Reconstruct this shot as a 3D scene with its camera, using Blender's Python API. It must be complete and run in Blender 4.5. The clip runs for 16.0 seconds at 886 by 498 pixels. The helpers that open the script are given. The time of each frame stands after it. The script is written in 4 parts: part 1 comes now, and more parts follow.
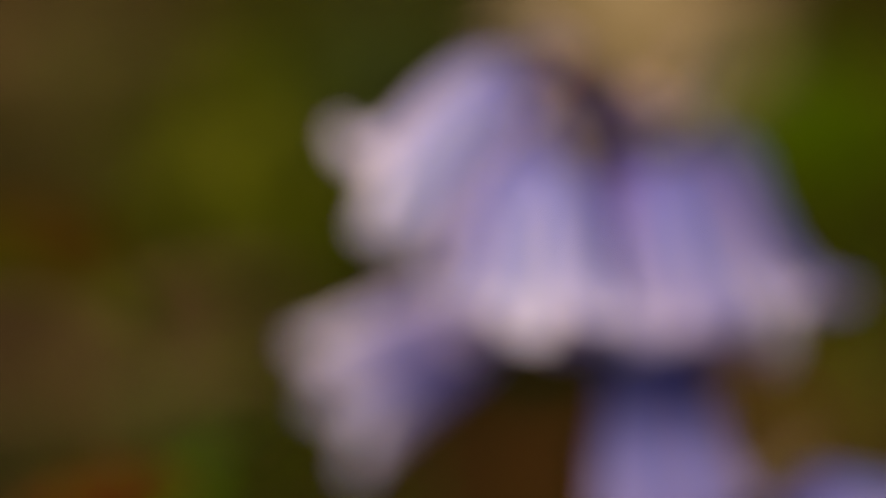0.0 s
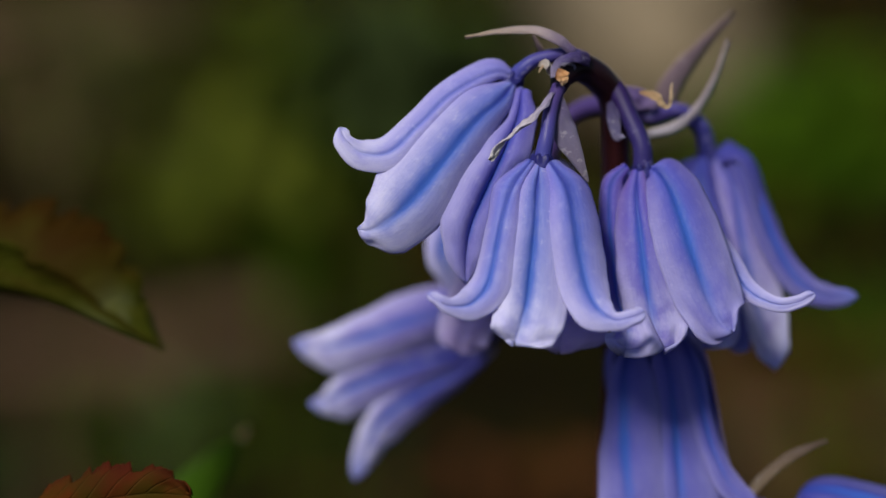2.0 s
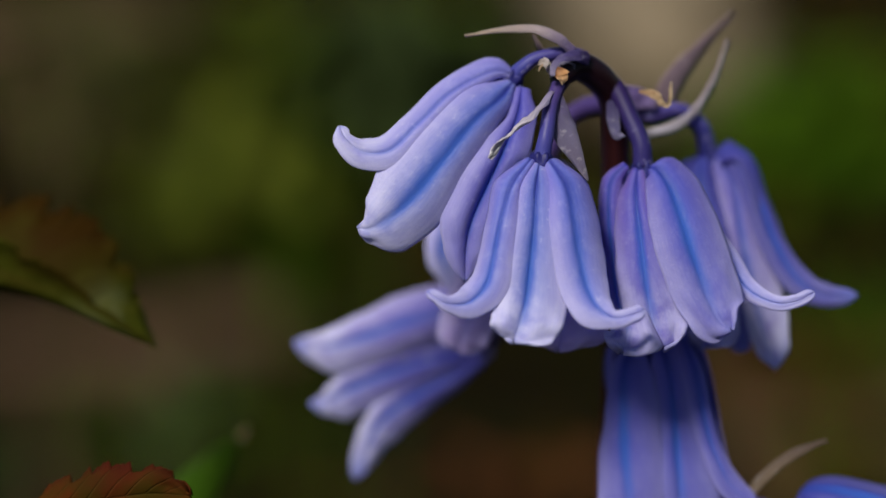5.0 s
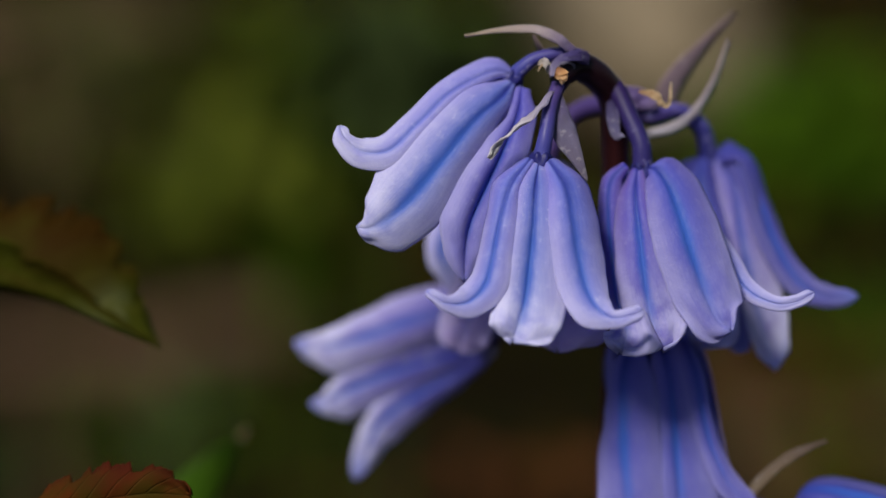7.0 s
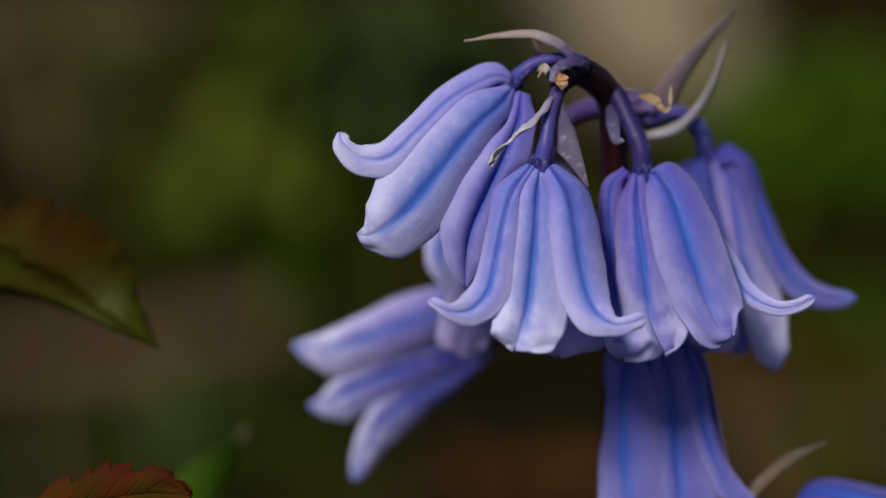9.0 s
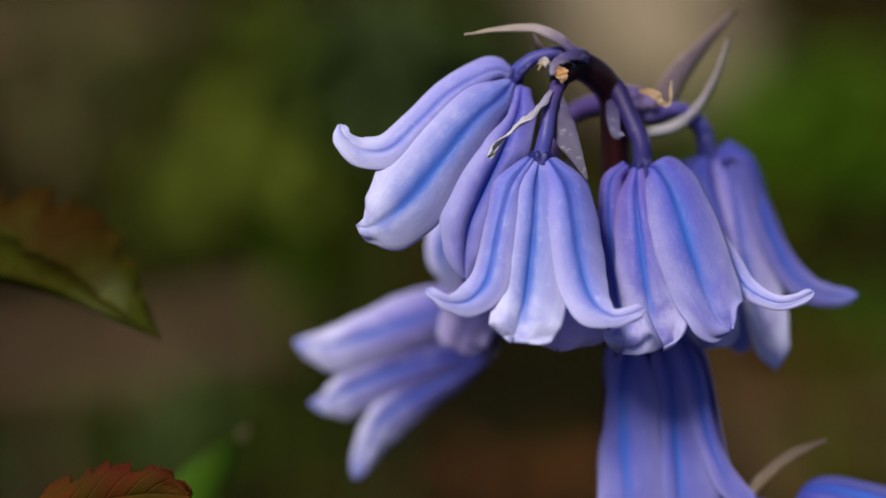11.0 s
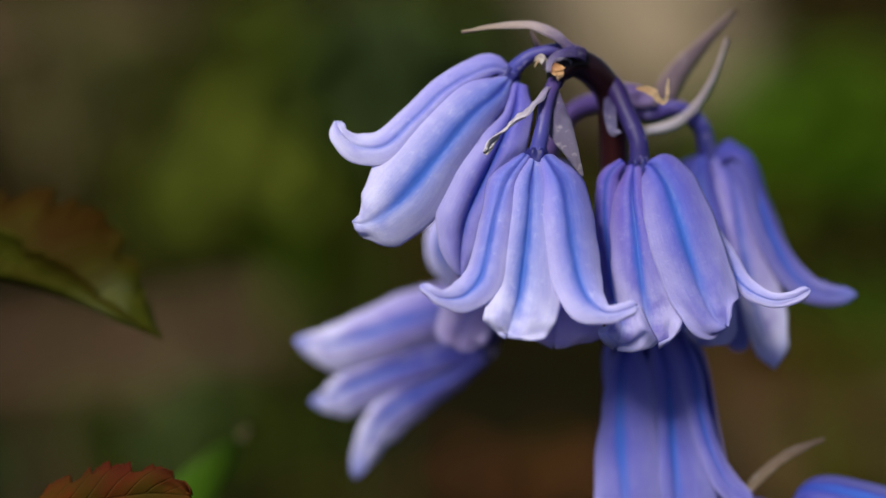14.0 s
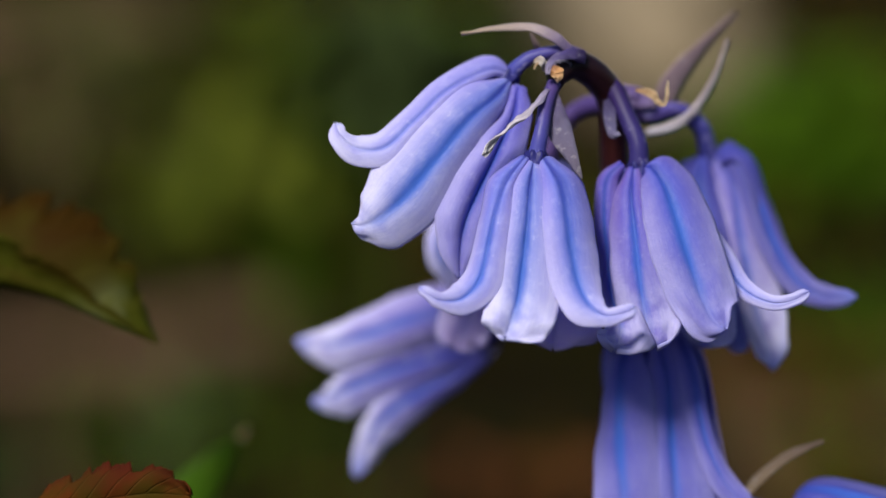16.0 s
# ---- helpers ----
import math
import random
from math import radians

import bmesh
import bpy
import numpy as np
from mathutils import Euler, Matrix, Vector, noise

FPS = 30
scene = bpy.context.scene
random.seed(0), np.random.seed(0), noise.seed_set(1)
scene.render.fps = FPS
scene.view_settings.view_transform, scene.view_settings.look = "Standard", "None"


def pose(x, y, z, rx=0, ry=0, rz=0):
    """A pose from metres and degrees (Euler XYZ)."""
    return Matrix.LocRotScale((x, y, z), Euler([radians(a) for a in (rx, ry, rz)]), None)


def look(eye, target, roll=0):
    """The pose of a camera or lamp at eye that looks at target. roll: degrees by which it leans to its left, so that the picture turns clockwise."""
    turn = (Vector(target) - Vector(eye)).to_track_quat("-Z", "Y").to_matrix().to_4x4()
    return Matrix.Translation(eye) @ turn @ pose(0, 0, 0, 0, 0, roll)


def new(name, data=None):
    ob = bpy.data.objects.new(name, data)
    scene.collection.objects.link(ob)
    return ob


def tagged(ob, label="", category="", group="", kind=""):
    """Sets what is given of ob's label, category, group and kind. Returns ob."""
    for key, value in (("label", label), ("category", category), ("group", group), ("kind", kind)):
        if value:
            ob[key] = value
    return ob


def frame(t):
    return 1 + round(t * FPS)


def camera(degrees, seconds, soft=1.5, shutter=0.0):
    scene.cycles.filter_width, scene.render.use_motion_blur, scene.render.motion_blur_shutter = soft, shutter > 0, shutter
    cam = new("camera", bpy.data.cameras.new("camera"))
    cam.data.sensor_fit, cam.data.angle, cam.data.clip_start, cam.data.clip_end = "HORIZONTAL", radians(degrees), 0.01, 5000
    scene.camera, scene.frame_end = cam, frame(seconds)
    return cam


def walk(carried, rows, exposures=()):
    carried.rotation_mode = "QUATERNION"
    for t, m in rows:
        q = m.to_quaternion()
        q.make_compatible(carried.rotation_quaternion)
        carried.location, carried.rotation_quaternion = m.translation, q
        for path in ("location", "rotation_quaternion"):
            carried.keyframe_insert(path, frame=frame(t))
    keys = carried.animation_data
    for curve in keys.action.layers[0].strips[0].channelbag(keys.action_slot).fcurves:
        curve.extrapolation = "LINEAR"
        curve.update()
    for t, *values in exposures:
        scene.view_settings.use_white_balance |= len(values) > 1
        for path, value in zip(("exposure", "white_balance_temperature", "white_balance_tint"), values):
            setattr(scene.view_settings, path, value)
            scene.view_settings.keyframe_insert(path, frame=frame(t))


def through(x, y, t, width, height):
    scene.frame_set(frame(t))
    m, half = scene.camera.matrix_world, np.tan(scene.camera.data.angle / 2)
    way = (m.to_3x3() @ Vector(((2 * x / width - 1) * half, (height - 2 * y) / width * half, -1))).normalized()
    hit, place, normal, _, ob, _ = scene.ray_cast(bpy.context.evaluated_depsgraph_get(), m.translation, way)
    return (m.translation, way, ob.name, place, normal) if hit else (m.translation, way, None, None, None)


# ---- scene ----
# ---- camera ----
EYE, AIM = (0.0, -0.23574, 0.31011), (0.0, 0.0, 0.26)
cam = camera(20.0, 16.0)
cam.data.dof.use_dof = True
cam.data.dof.aperture_fstop = 7.2
# the focus is pulled from in front of the plant on to the front bell in the first second
focus = new("focus_mark")
cam.data.dof.focus_object = focus
AXIS = (Vector(AIM) - Vector(EYE)).normalized()
PULL = [(0.0, 0.163), (0.1, 0.172), (0.2, 0.181), (0.3, 0.1885), (0.4, 0.1968), (0.5, 0.2055), (0.6, 0.2150), (0.7, 0.2240), (0.8, 0.2315), (0.9, 0.2353), (1.0, 0.2375), (16.0, 0.2375)]
walk(focus, [(t, Matrix.Translation(Vector(EYE) + AXIS * d)) for t, d in PULL])
walk(cam, [(0.0, look(EYE, AIM)), (16.0, look(EYE, AIM))],
     exposures=[(0.0, 0.45, 11800, 12), (0.2, 0.38, 10600, 12), (0.5, 0.24, 8500, 11), (0.8, 0.10, 7100, 10), (1.0, 0.05, 6700, 10), (1.5, 0.0, 6500, 10), (6.5, 0.0, 6500, 10), (9.2, -0.05, 6500, 10), (11.3, 0.34, 6500, 10), (14.5, 0.37, 6500, 10), (16.0, 0.45, 6500, 10)])

# ---- light: hazy spring sun over a woodland floor ----
world = bpy.data.worlds.new("sky")
scene.world = world
world.use_nodes = True
SUN_ELEVATION, SUN_AZIMUTH = radians(46), radians(-150)
wn = world.node_tree.nodes
sky = wn.new("ShaderNodeTexSky")
sky.sky_type, sky.sun_disc = "NISHITA", False
sky.sun_elevation, sky.sun_rotation = SUN_ELEVATION, SUN_AZIMUTH
wn["Background"].inputs["Strength"].default_value = 0.068
world.node_tree.links.new(sky.outputs[0], wn["Background"].inputs["Color"])
sun = new("sun", bpy.data.lights.new("sun", "SUN"))
sun.data.energy, sun.data.angle, sun.data.color = 4.0, radians(15), (1.0, 0.95, 0.88)
TO_SUN = Vector((math.sin(SUN_AZIMUTH) * math.cos(SUN_ELEVATION), math.cos(SUN_AZIMUTH) * math.cos(SUN_ELEVATION), math.sin(SUN_ELEVATION)))
sun.matrix_world = look(TO_SUN * 5, (0, 0, 0))


# ---- materials ----
class Mat:
    """A short way to write node materials."""

    def __init__(self, name, rough=0.5, spec=0.4):
        self.m = bpy.data.materials.new(name)
        self.m.use_nodes = True
        self.t = self.m.node_tree
        self.b = self.t.nodes["Principled BSDF"]
        self.b.inputs["Roughness"].default_value = rough
        self.b.inputs["Specular IOR Level"].default_value = spec
        self.out = self.t.nodes["Material Output"]

    def node(self, kind, **values):
        n = self.t.nodes.new("ShaderNode" + kind)
        for key, value in values.items():
            if key == "operation":
                n.operation = value
            elif key == "data_type":
                n.data_type = value
            elif key == "blend_type":
                n.blend_type = value
        return n

    def put(self, source, target):
        if isinstance(source, (int, float)):
            target.default_value = source
        elif isinstance(source, tuple):
            target.default_value = (*source, 1.0) if len(source) == 3 else source
        else:
            self.t.links.new(source, target)

    def math(self, op, a, b=0.0, clamp=False):
        n = self.node("Math", operation=op)
        n.use_clamp = clamp
        self.put(a, n.inputs[0])
        self.put(b, n.inputs[1])
        return n.outputs[0]

    def mix(self, f, a, b, blend="MIX"):
        n = self.node("Mix", data_type="RGBA", blend_type=blend)
        self.put(f, n.inputs[0])
        self.put(a, n.inputs[6])
        self.put(b, n.inputs[7])
        return n.outputs[2]

    def ramp(self, f, stops):
        n = self.node("ValToRGB")
        e = n.color_ramp.elements
        e[0].position, e[0].color = stops[0][0], (*stops[0][1], 1)
        e[1].position, e[1].color = stops[-1][0], (*stops[-1][1], 1)
        for p, c in stops[1:-1]:
            e.new(p).color = (*c, 1)
        self.put(f, n.inputs[0])
        return n.outputs[0]

    def step(self, x, lo, hi):
        n = self.node("MapRange")
        n.interpolation_type = "SMOOTHSTEP"
        self.put(x, n.inputs[0])
        n.inputs[1].default_value, n.inputs[2].default_value = lo, hi
        return n.outputs[0]

    def uv(self):
        n = self.node("UVMap")
        s = self.node("SeparateXYZ")
        self.t.links.new(n.outputs[0], s.inputs[0])
        return n.outputs[0], s.outputs[0], s.outputs[1]

    def noise(self, scale, detail=3.0, vector=None, rough=0.55):
        n = self.node("TexNoise")
        n.inputs["Scale"].default_value, n.inputs["Detail"].default_value, n.inputs["Roughness"].default_value = scale, detail, rough
        self.t.links.new(vector if vector else self.node("TexCoord").outputs["Object"], n.inputs["Vector"])
        return n.outputs[0]

    def stretch(self, vector, sx, sy, sz=1.0):
        n = self.node("Mapping")
        n.inputs["Scale"].default_value = (sx, sy, sz)
        self.t.links.new(vector, n.inputs["Vector"])
        return n.outputs[0]

    def rand(self):
        return self.node("ObjectInfo").outputs["Random"]

    def island(self):
        return self.node("NewGeometry").outputs["Random Per Island"]

    def bump(self, height, strength, distance):
        n = self.node("Bump")
        n.inputs["Strength"].default_value, n.inputs["Distance"].default_value = strength, distance
        self.t.links.new(height, n.inputs["Height"])
        self.t.links.new(n.outputs[0], self.b.inputs["Normal"])

    def colour(self, c, through=0.0, tint=None):
        """Base colour, and the share of light that passes through the tissue."""
        self.put(c, self.b.inputs["Base Color"])
        if through:
            tr, mx = self.node("BsdfTranslucent"), self.node("MixShader")
            self.put(tint if tint is not None else c, tr.inputs["Color"])
            mx.inputs[0].default_value = through
            self.t.links.new(self.b.outputs[0], mx.inputs[1])
            self.t.links.new(tr.outputs[0], mx.inputs[2])
            self.t.links.new(mx.outputs[0], self.out.inputs["Surface"])
        return self.m


def tepal_material(name, hue_a, hue_b, hue_top, paling, stripe=0.9, vein=(0.105, 0.19, 0.63), bleach=0.68, point=0.35, reach=0.06):
    """Tepal tissue: a blue midrib with a soft halo, paler margins, and tips that bleach in patches."""
    m = Mat(name, 0.5, 0.22)
    uv, u, v = m.uv()
    c = m.math("MULTIPLY", m.math("ABSOLUTE", m.math("SUBTRACT", u, 0.5)), 2.0)
    wob = m.math("MULTIPLY", m.math("SUBTRACT", m.noise(5.0, 3.0, m.stretch(uv, 0.8, 1.4)), 0.5), 0.22)
    c = m.math("ADD", c, wob)
    veins = m.noise(9.0, 3.0, m.stretch(uv, 6.0, 0.30))
    cloud = m.noise(230.0, 4.0, None, 0.6)
    lilac = m.mix(m.rand(), hue_a, hue_b)
    col = m.mix(m.math("MULTIPLY", m.step(c, 0.35, 1.0), 0.75 * paling), lilac, (0.60, 0.57, 0.86))
    col = m.mix(m.math("MULTIPLY", m.step(v, 0.50, 0.0), 0.8), col, hue_top)
    halo = m.math("MULTIPLY", m.math("SUBTRACT", 1.0, m.step(c, 0.02, 0.80)), m.math("SUBTRACT", 1.0, m.math("MULTIPLY", m.step(v, 0.45, 0.95), 0.8)))
    col = m.mix(m.math("MULTIPLY", halo, 0.78), col, vein)
    # the tips: bleached patches, and blue again at the very point
    patch = m.math("ADD", m.step(m.noise(2.6, 3.0, m.stretch(uv, 1.6, 2.6)), 0.30, 0.68), m.math("ADD", m.math("MULTIPLY", m.step(c, 0.25, 0.8), 0.45), 0.2))
    tip = m.math("MULTIPLY", m.step(v, 0.34, 0.88), patch, True)
    col = m.mix(m.math("MULTIPLY", tip, bleach), col, (0.73, 0.72, 0.90))
    col = m.mix(m.math("MULTIPLY", m.step(v, 1.0 - reach, 1.0), point), col, (0.20, 0.25, 0.66))
    col = m.mix(m.math("MULTIPLY", m.step(cloud, 0.45, 0.72), 0.16 * paling), col, (0.70, 0.66, 0.88))
    col = m.mix(m.math("MULTIPLY", m.step(veins, 0.42, 0.72), 0.16), col, (0.22, 0.22, 0.66))
    col = m.mix(m.math("MULTIPLY", m.step(c, 0.90, 1.0), 0.4 * paling), col, (0.74, 0.72, 0.92))
    fine = m.noise(16.0, 4.0, m.stretch(uv, 9.0, 0.55), 0.6)
    col = m.mix(m.math("MULTIPLY", m.step(fine, 0.50, 0.66), 0.15 * paling), col, (0.72, 0.70, 0.92))
    col = m.mix(m.math("MULTIPLY", m.step(fine, 0.48, 0.36), 0.20), col, vein)
    water = m.noise(700.0, 4.0, None, 0.65)
    col = m.mix(m.math("MULTIPLY", m.step(water, 0.50, 0.68), 0.12 * paling), col, (0.76, 0.75, 0.93))
    # tiny whitish specks in the colour stand in for surface sparkle
    glint = m.step(m.noise(1900.0, 2.0), 0.63, 0.72)
    col = m.mix(m.math("MULTIPLY", glint, 0.17 * paling), col, (0.84, 0.82, 0.94))
    wide = m.math("ADD", 0.30, m.math("MULTIPLY", v, -0.08))
    band = m.math("SUBTRACT", 1.0, m.step(m.math("DIVIDE", c, wide), 0.10, 1.0), True)
    fade = m.math("SUBTRACT", 1.0, m.math("MULTIPLY", m.step(v, 0.55, 0.92), 0.88))
    blue = m.mix(m.step(v, 0.0, 0.5), (0.020, 0.024, 0.27), (0.044, 0.145, 0.58))
    col = m.mix(m.math("MULTIPLY", m.math("MULTIPLY", band, fade), stripe), col, blue)
    m.b.inputs["Sheen Weight"].default_value = 0.03
    grain = m.noise(3300.0, 3.0)
    m.bump(m.math("ADD", m.math("ADD", m.math("MULTIPLY", veins, 0.25), m.math("MULTIPLY", grain, 0.9)), m.math("MULTIPLY", cloud, 0.6)), 0.26, 0.00028)
    m.put(m.math("ADD", 0.30, m.math("MULTIPLY", m.noise(1500.0, 2.0), 0.34)), m.b.inputs["Roughness"])
    return m.colour(col, 0.38, m.mix(0.3, col, (0.36, 0.30, 0.95)))


def stalk_material(name, dark, light, rough=0.38, spec=0.3, shine=0.0):
    """Round stalk: its first colour at the stem, its second towards the bell; shine: strength of its painted
    highlights.
    """
    m = Mat(name, rough, spec)
    uv, u, v = m.uv()
    n = m.noise(3.0, 4.0, m.stretch(uv, 3.0, 1.0))
    col = m.mix(m.step(m.math("ADD", m.math("MULTIPLY", v, 0.7), m.math("MULTIPLY", n, 0.3)), 0.2, 0.8), dark, light)
    # pale lilac blotches in the colour imitate broken highlights
    gleam = m.math("MULTIPLY", m.step(m.noise(900.0, 4.0), 0.52, 0.66), m.step(m.noise(260.0, 2.0), 0.42, 0.60))
    col = m.mix(m.math("MULTIPLY", gleam, shine), col, (0.46, 0.42, 0.72))
    m.bump(m.noise(6.0, 3.0, m.stretch(uv, 6.0, 2.0)), 0.18, 0.0002)
    return m.colour(col)


def bract_material(name, base, body, tip):
    m = Mat(name, 0.42, 0.4)
    uv, u, v = m.uv()
    n = m.noise(6.0, 4.0, m.stretch(uv, 6.0, 0.8))
    col = m.ramp(m.math("ADD", v, m.math("MULTIPLY", m.math("SUBTRACT", n, 0.5), 0.35)), [(0.0, base), (0.45, body), (1.0, tip)])
    col = m.mix(m.math("MULTIPLY", m.step(n, 0.50, 0.72), 0.35), col, (0.18, 0.13, 0.14))
    # fine white specks painted in for the shine of the bract
    col = m.mix(m.math("MULTIPLY", m.step(m.noise(1300.0, 3.0), 0.58, 0.72), 0.28), col, (0.80, 0.76, 0.78))
    m.bump(n, 0.8, 0.0004)
    return m.colour(col, 0.25)


def leaf_material(name, green, green2, red, amount, gloss=0.45, through=0.25, bronze=0.0, gleam=0.0):
    """A serrate leaf: paler veins, and red tissue that spreads from the base and margin."""
    m = Mat(name, gloss, 0.025)
    uv, u, v = m.uv()
    c = m.math("MULTIPLY", m.math("ABSOLUTE", m.math("SUBTRACT", u, 0.5)), 2.0)
    n = m.noise(240.0, 4.0)
    col = m.mix(m.step(n, 0.35, 0.68), green, green2)
    big = m.noise(95.0, 2.0)
    stain = m.math("ADD", m.math("ADD", big, m.math("MULTIPLY", c, 0.25)), amount)
    if bronze:
        half = m.math("MULTIPLY", m.step(u, 0.58, 0.40), m.math("SUBTRACT", 1.0, m.step(v, 0.25, 0.62)))
        stain = m.math("ADD", stain, m.math("MULTIPLY", half, bronze))
    if gleam:
        # paler grey-green along the midrib paints the gloss of the fold
        grey = m.math("MULTIPLY", m.math("MULTIPLY", m.step(v, 0.42, 0.70), m.math("SUBTRACT", 1.0, m.step(c, 0.2, 0.7))), m.step(m.noise(160.0, 3.0), 0.38, 0.6))
        col = m.mix(m.math("MULTIPLY", grey, gleam), col, (0.15, 0.16, 0.085))
    col = m.mix(m.step(stain, 0.45, 0.95), col, red)
    rib = m.math("SUBTRACT", 1.0, m.step(c, 0.0, 0.06))
    side = m.math("FRACT", m.math("SUBTRACT", m.math("MULTIPLY", v, 9.0), m.math("MULTIPLY", c, 2.2)))
    vein = m.math("MAXIMUM", rib, m.math("SUBTRACT", 1.0, m.step(m.math("ABSOLUTE", m.math("SUBTRACT", side, 0.5)), 0.0, 0.10)))
    col = m.mix(m.math("MULTIPLY", vein, 0.07), col, (0.10, 0.10, 0.03))
    m.bump(m.math("SUBTRACT", m.math("MULTIPLY", n, 0.6), m.math("MULTIPLY", vein, 0.5)), 0.5, 0.0004)
    return m.colour(col, through)


def patchy(name, a, b, scale, rough=0.8, through=0.0, isle=0.6):
    """Plant matter whose single leaves or stalks differ from one another."""
    m = Mat(name, rough, 0.03)
    n = m.noise(scale, 4.0)
    f = m.math("ADD", m.math("MULTIPLY", m.island(), isle), m.math("MULTIPLY", n, 1.0 - isle))
    col = m.mix(m.step(f, 0.2, 0.8), a, b)
    m.bump(n, 0.4, 0.001)
    return m.colour(col, through)


def soil_material():
    m = Mat("dark woodland soil", 0.95, 0.03)
    fine, broad = m.noise(120.0, 6.0), m.noise(6.0, 3.0)
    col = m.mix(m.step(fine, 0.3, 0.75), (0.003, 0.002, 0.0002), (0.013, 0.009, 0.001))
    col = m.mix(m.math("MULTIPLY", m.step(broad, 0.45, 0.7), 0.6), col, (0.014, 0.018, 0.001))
    m.bump(fine, 0.8, 0.01)
    return m.colour(col)


TEPAL = tepal_material("lilac-blue tepal", (0.36, 0.35, 0.69), (0.40, 0.36, 0.69), (0.16, 0.15, 0.61), 0.9, bleach=0.58)
TEPAL_LIGHT = tepal_material("light lilac tepal", (0.40, 0.39, 0.71), (0.44, 0.40, 0.71), (0.18, 0.17, 0.63), 1.0, bleach=0.72)
TEPAL_SOFT = tepal_material("pale lilac tepal", (0.43, 0.41, 0.75), (0.46, 0.42, 0.75), (0.26, 0.23, 0.67), 1.0, 0.45, (0.22, 0.23, 0.66))
# lilac tissue with the shadow on the upper bell's cupped tepal in its colour
TEPAL_LILAC_SHADE = tepal_material("shaded lilac tepal", (0.26, 0.24, 0.62), (0.28, 0.24, 0.62), (0.12, 0.10, 0.52), 0.5, 0.95, (0.045, 0.05, 0.40), 0.1)
TEPAL_VIOLET = tepal_material("violet-blue tepal", (0.145, 0.150, 0.54), (0.175, 0.152, 0.51), (0.075, 0.055, 0.40), 0.42, 0.9, (0.085, 0.12, 0.56), 0.2)
# violet-blue tissue darkened to carry the neighbour's shade on the rear bell
TEPAL_VIOLET_SHADE = tepal_material("shaded violet-blue tepal", (0.095, 0.095, 0.38), (0.105, 0.092, 0.36), (0.042, 0.038, 0.28), 0.12, 0.8, (0.04, 0.06, 0.38), 0.1, 0.6, 0.16)
TEPAL_PURPLE = tepal_material("purple tepal", (0.185, 0.145, 0.50), (0.205, 0.16, 0.51), (0.14, 0.075, 0.38), 0.4, 0.85, (0.07, 0.08, 0.50), 0.45)
# violet tissue made darker and duller for the weaker light on the low side bell
TEPAL_DIM = tepal_material("dim violet tepal", (0.145, 0.125, 0.44), (0.165, 0.135, 0.43), (0.028, 0.027, 0.21), 0.9, 0.65, (0.055, 0.055, 0.35), 0.78, 0.85, 0.24)
# top lightened, body darkened in colour to even out the cluster's shadow on it
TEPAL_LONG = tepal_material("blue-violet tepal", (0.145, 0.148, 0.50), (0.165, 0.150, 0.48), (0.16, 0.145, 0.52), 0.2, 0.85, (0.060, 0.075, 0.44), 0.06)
TEPAL_CURL = tepal_material("curled lilac-blue tepal", (0.34, 0.335, 0.69), (0.38, 0.345, 0.69), (0.16, 0.15, 0.61), 0.8, 0.75, (0.105, 0.17, 0.62), 0.30)
# pinkish tissue, also lightened to make up for the shade behind the bells
TEPAL_BACK = tepal_material("pinkish lilac tepal", (0.58, 0.43, 0.80), (0.60, 0.44, 0.80), (0.36, 0.28, 0.68), 0.6, 0.3, (0.40, 0.33, 0.76), 0.2, 0.0)
TEPAL_WAN = tepal_material("wan violet tepal", (0.31, 0.255, 0.58), (0.34, 0.27, 0.57), (0.11, 0.09, 0.41), 1.0, 0.55, (0.11, 0.11, 0.47), 0.80, 0.8, 0.22)
PEDICEL = stalk_material("blue-violet pedicel", (0.055, 0.034, 0.14), (0.048, 0.050, 0.24), 0.42, 0.22, 0.42)
PEDICEL_VIOLET = stalk_material("violet pedicel", (0.05, 0.03, 0.13), (0.11, 0.07, 0.22), 0.45, 0.2)
PEDICEL_DARK = stalk_material("dark violet pedicel", (0.020, 0.009, 0.055), (0.026, 0.020, 0.11), 0.48, 0.18, 0.25)
STEM = stalk_material("dark maroon stem", (0.055, 0.012, 0.008), (0.009, 0.003, 0.006), 0.42, 0.2)
OVARY = stalk_material("deep blue receptacle", (0.012, 0.012, 0.09), (0.03, 0.03, 0.18), 0.45, 0.2)
BRACT = bract_material("lilac grey bract", (0.24, 0.17, 0.42), (0.60, 0.48, 0.48), (0.70, 0.55, 0.40))
BRACT_MAUVE = bract_material("mauve grey bract", (0.72, 0.68, 0.78), (0.56, 0.49, 0.54), (0.36, 0.29, 0.36))
# lilac-grey tissue with the shade on the broad bract taken into its colours
BRACT_GREY = bract_material("lilac-grey membranous bract", (0.13, 0.10, 0.24), (0.16, 0.14, 0.24), (0.20, 0.17, 0.25))
BRACT_DUSK = bract_material("dusky lilac bract", (0.06, 0.045, 0.15), (0.15, 0.135, 0.27), (0.30, 0.27, 0.42))
BRACT_VIOLET = bract_material("violet scale bract", (0.05, 0.025, 0.15), (0.13, 0.10, 0.32), (0.46, 0.40, 0.58))
BRACT_LILAC = bract_material("lilac membranous bract", (0.24, 0.18, 0.46), (0.20, 0.13, 0.38), (0.30, 0.22, 0.44))
BRACT_LILAC_PALE = bract_material("pale lilac bract", (0.30, 0.27, 0.44), (0.36, 0.34, 0.48), (0.28, 0.26, 0.40))
BRACT_PALE = bract_material("pale dry bract", (0.42, 0.36, 0.58), (0.74, 0.68, 0.74), (0.82, 0.78, 0.78))
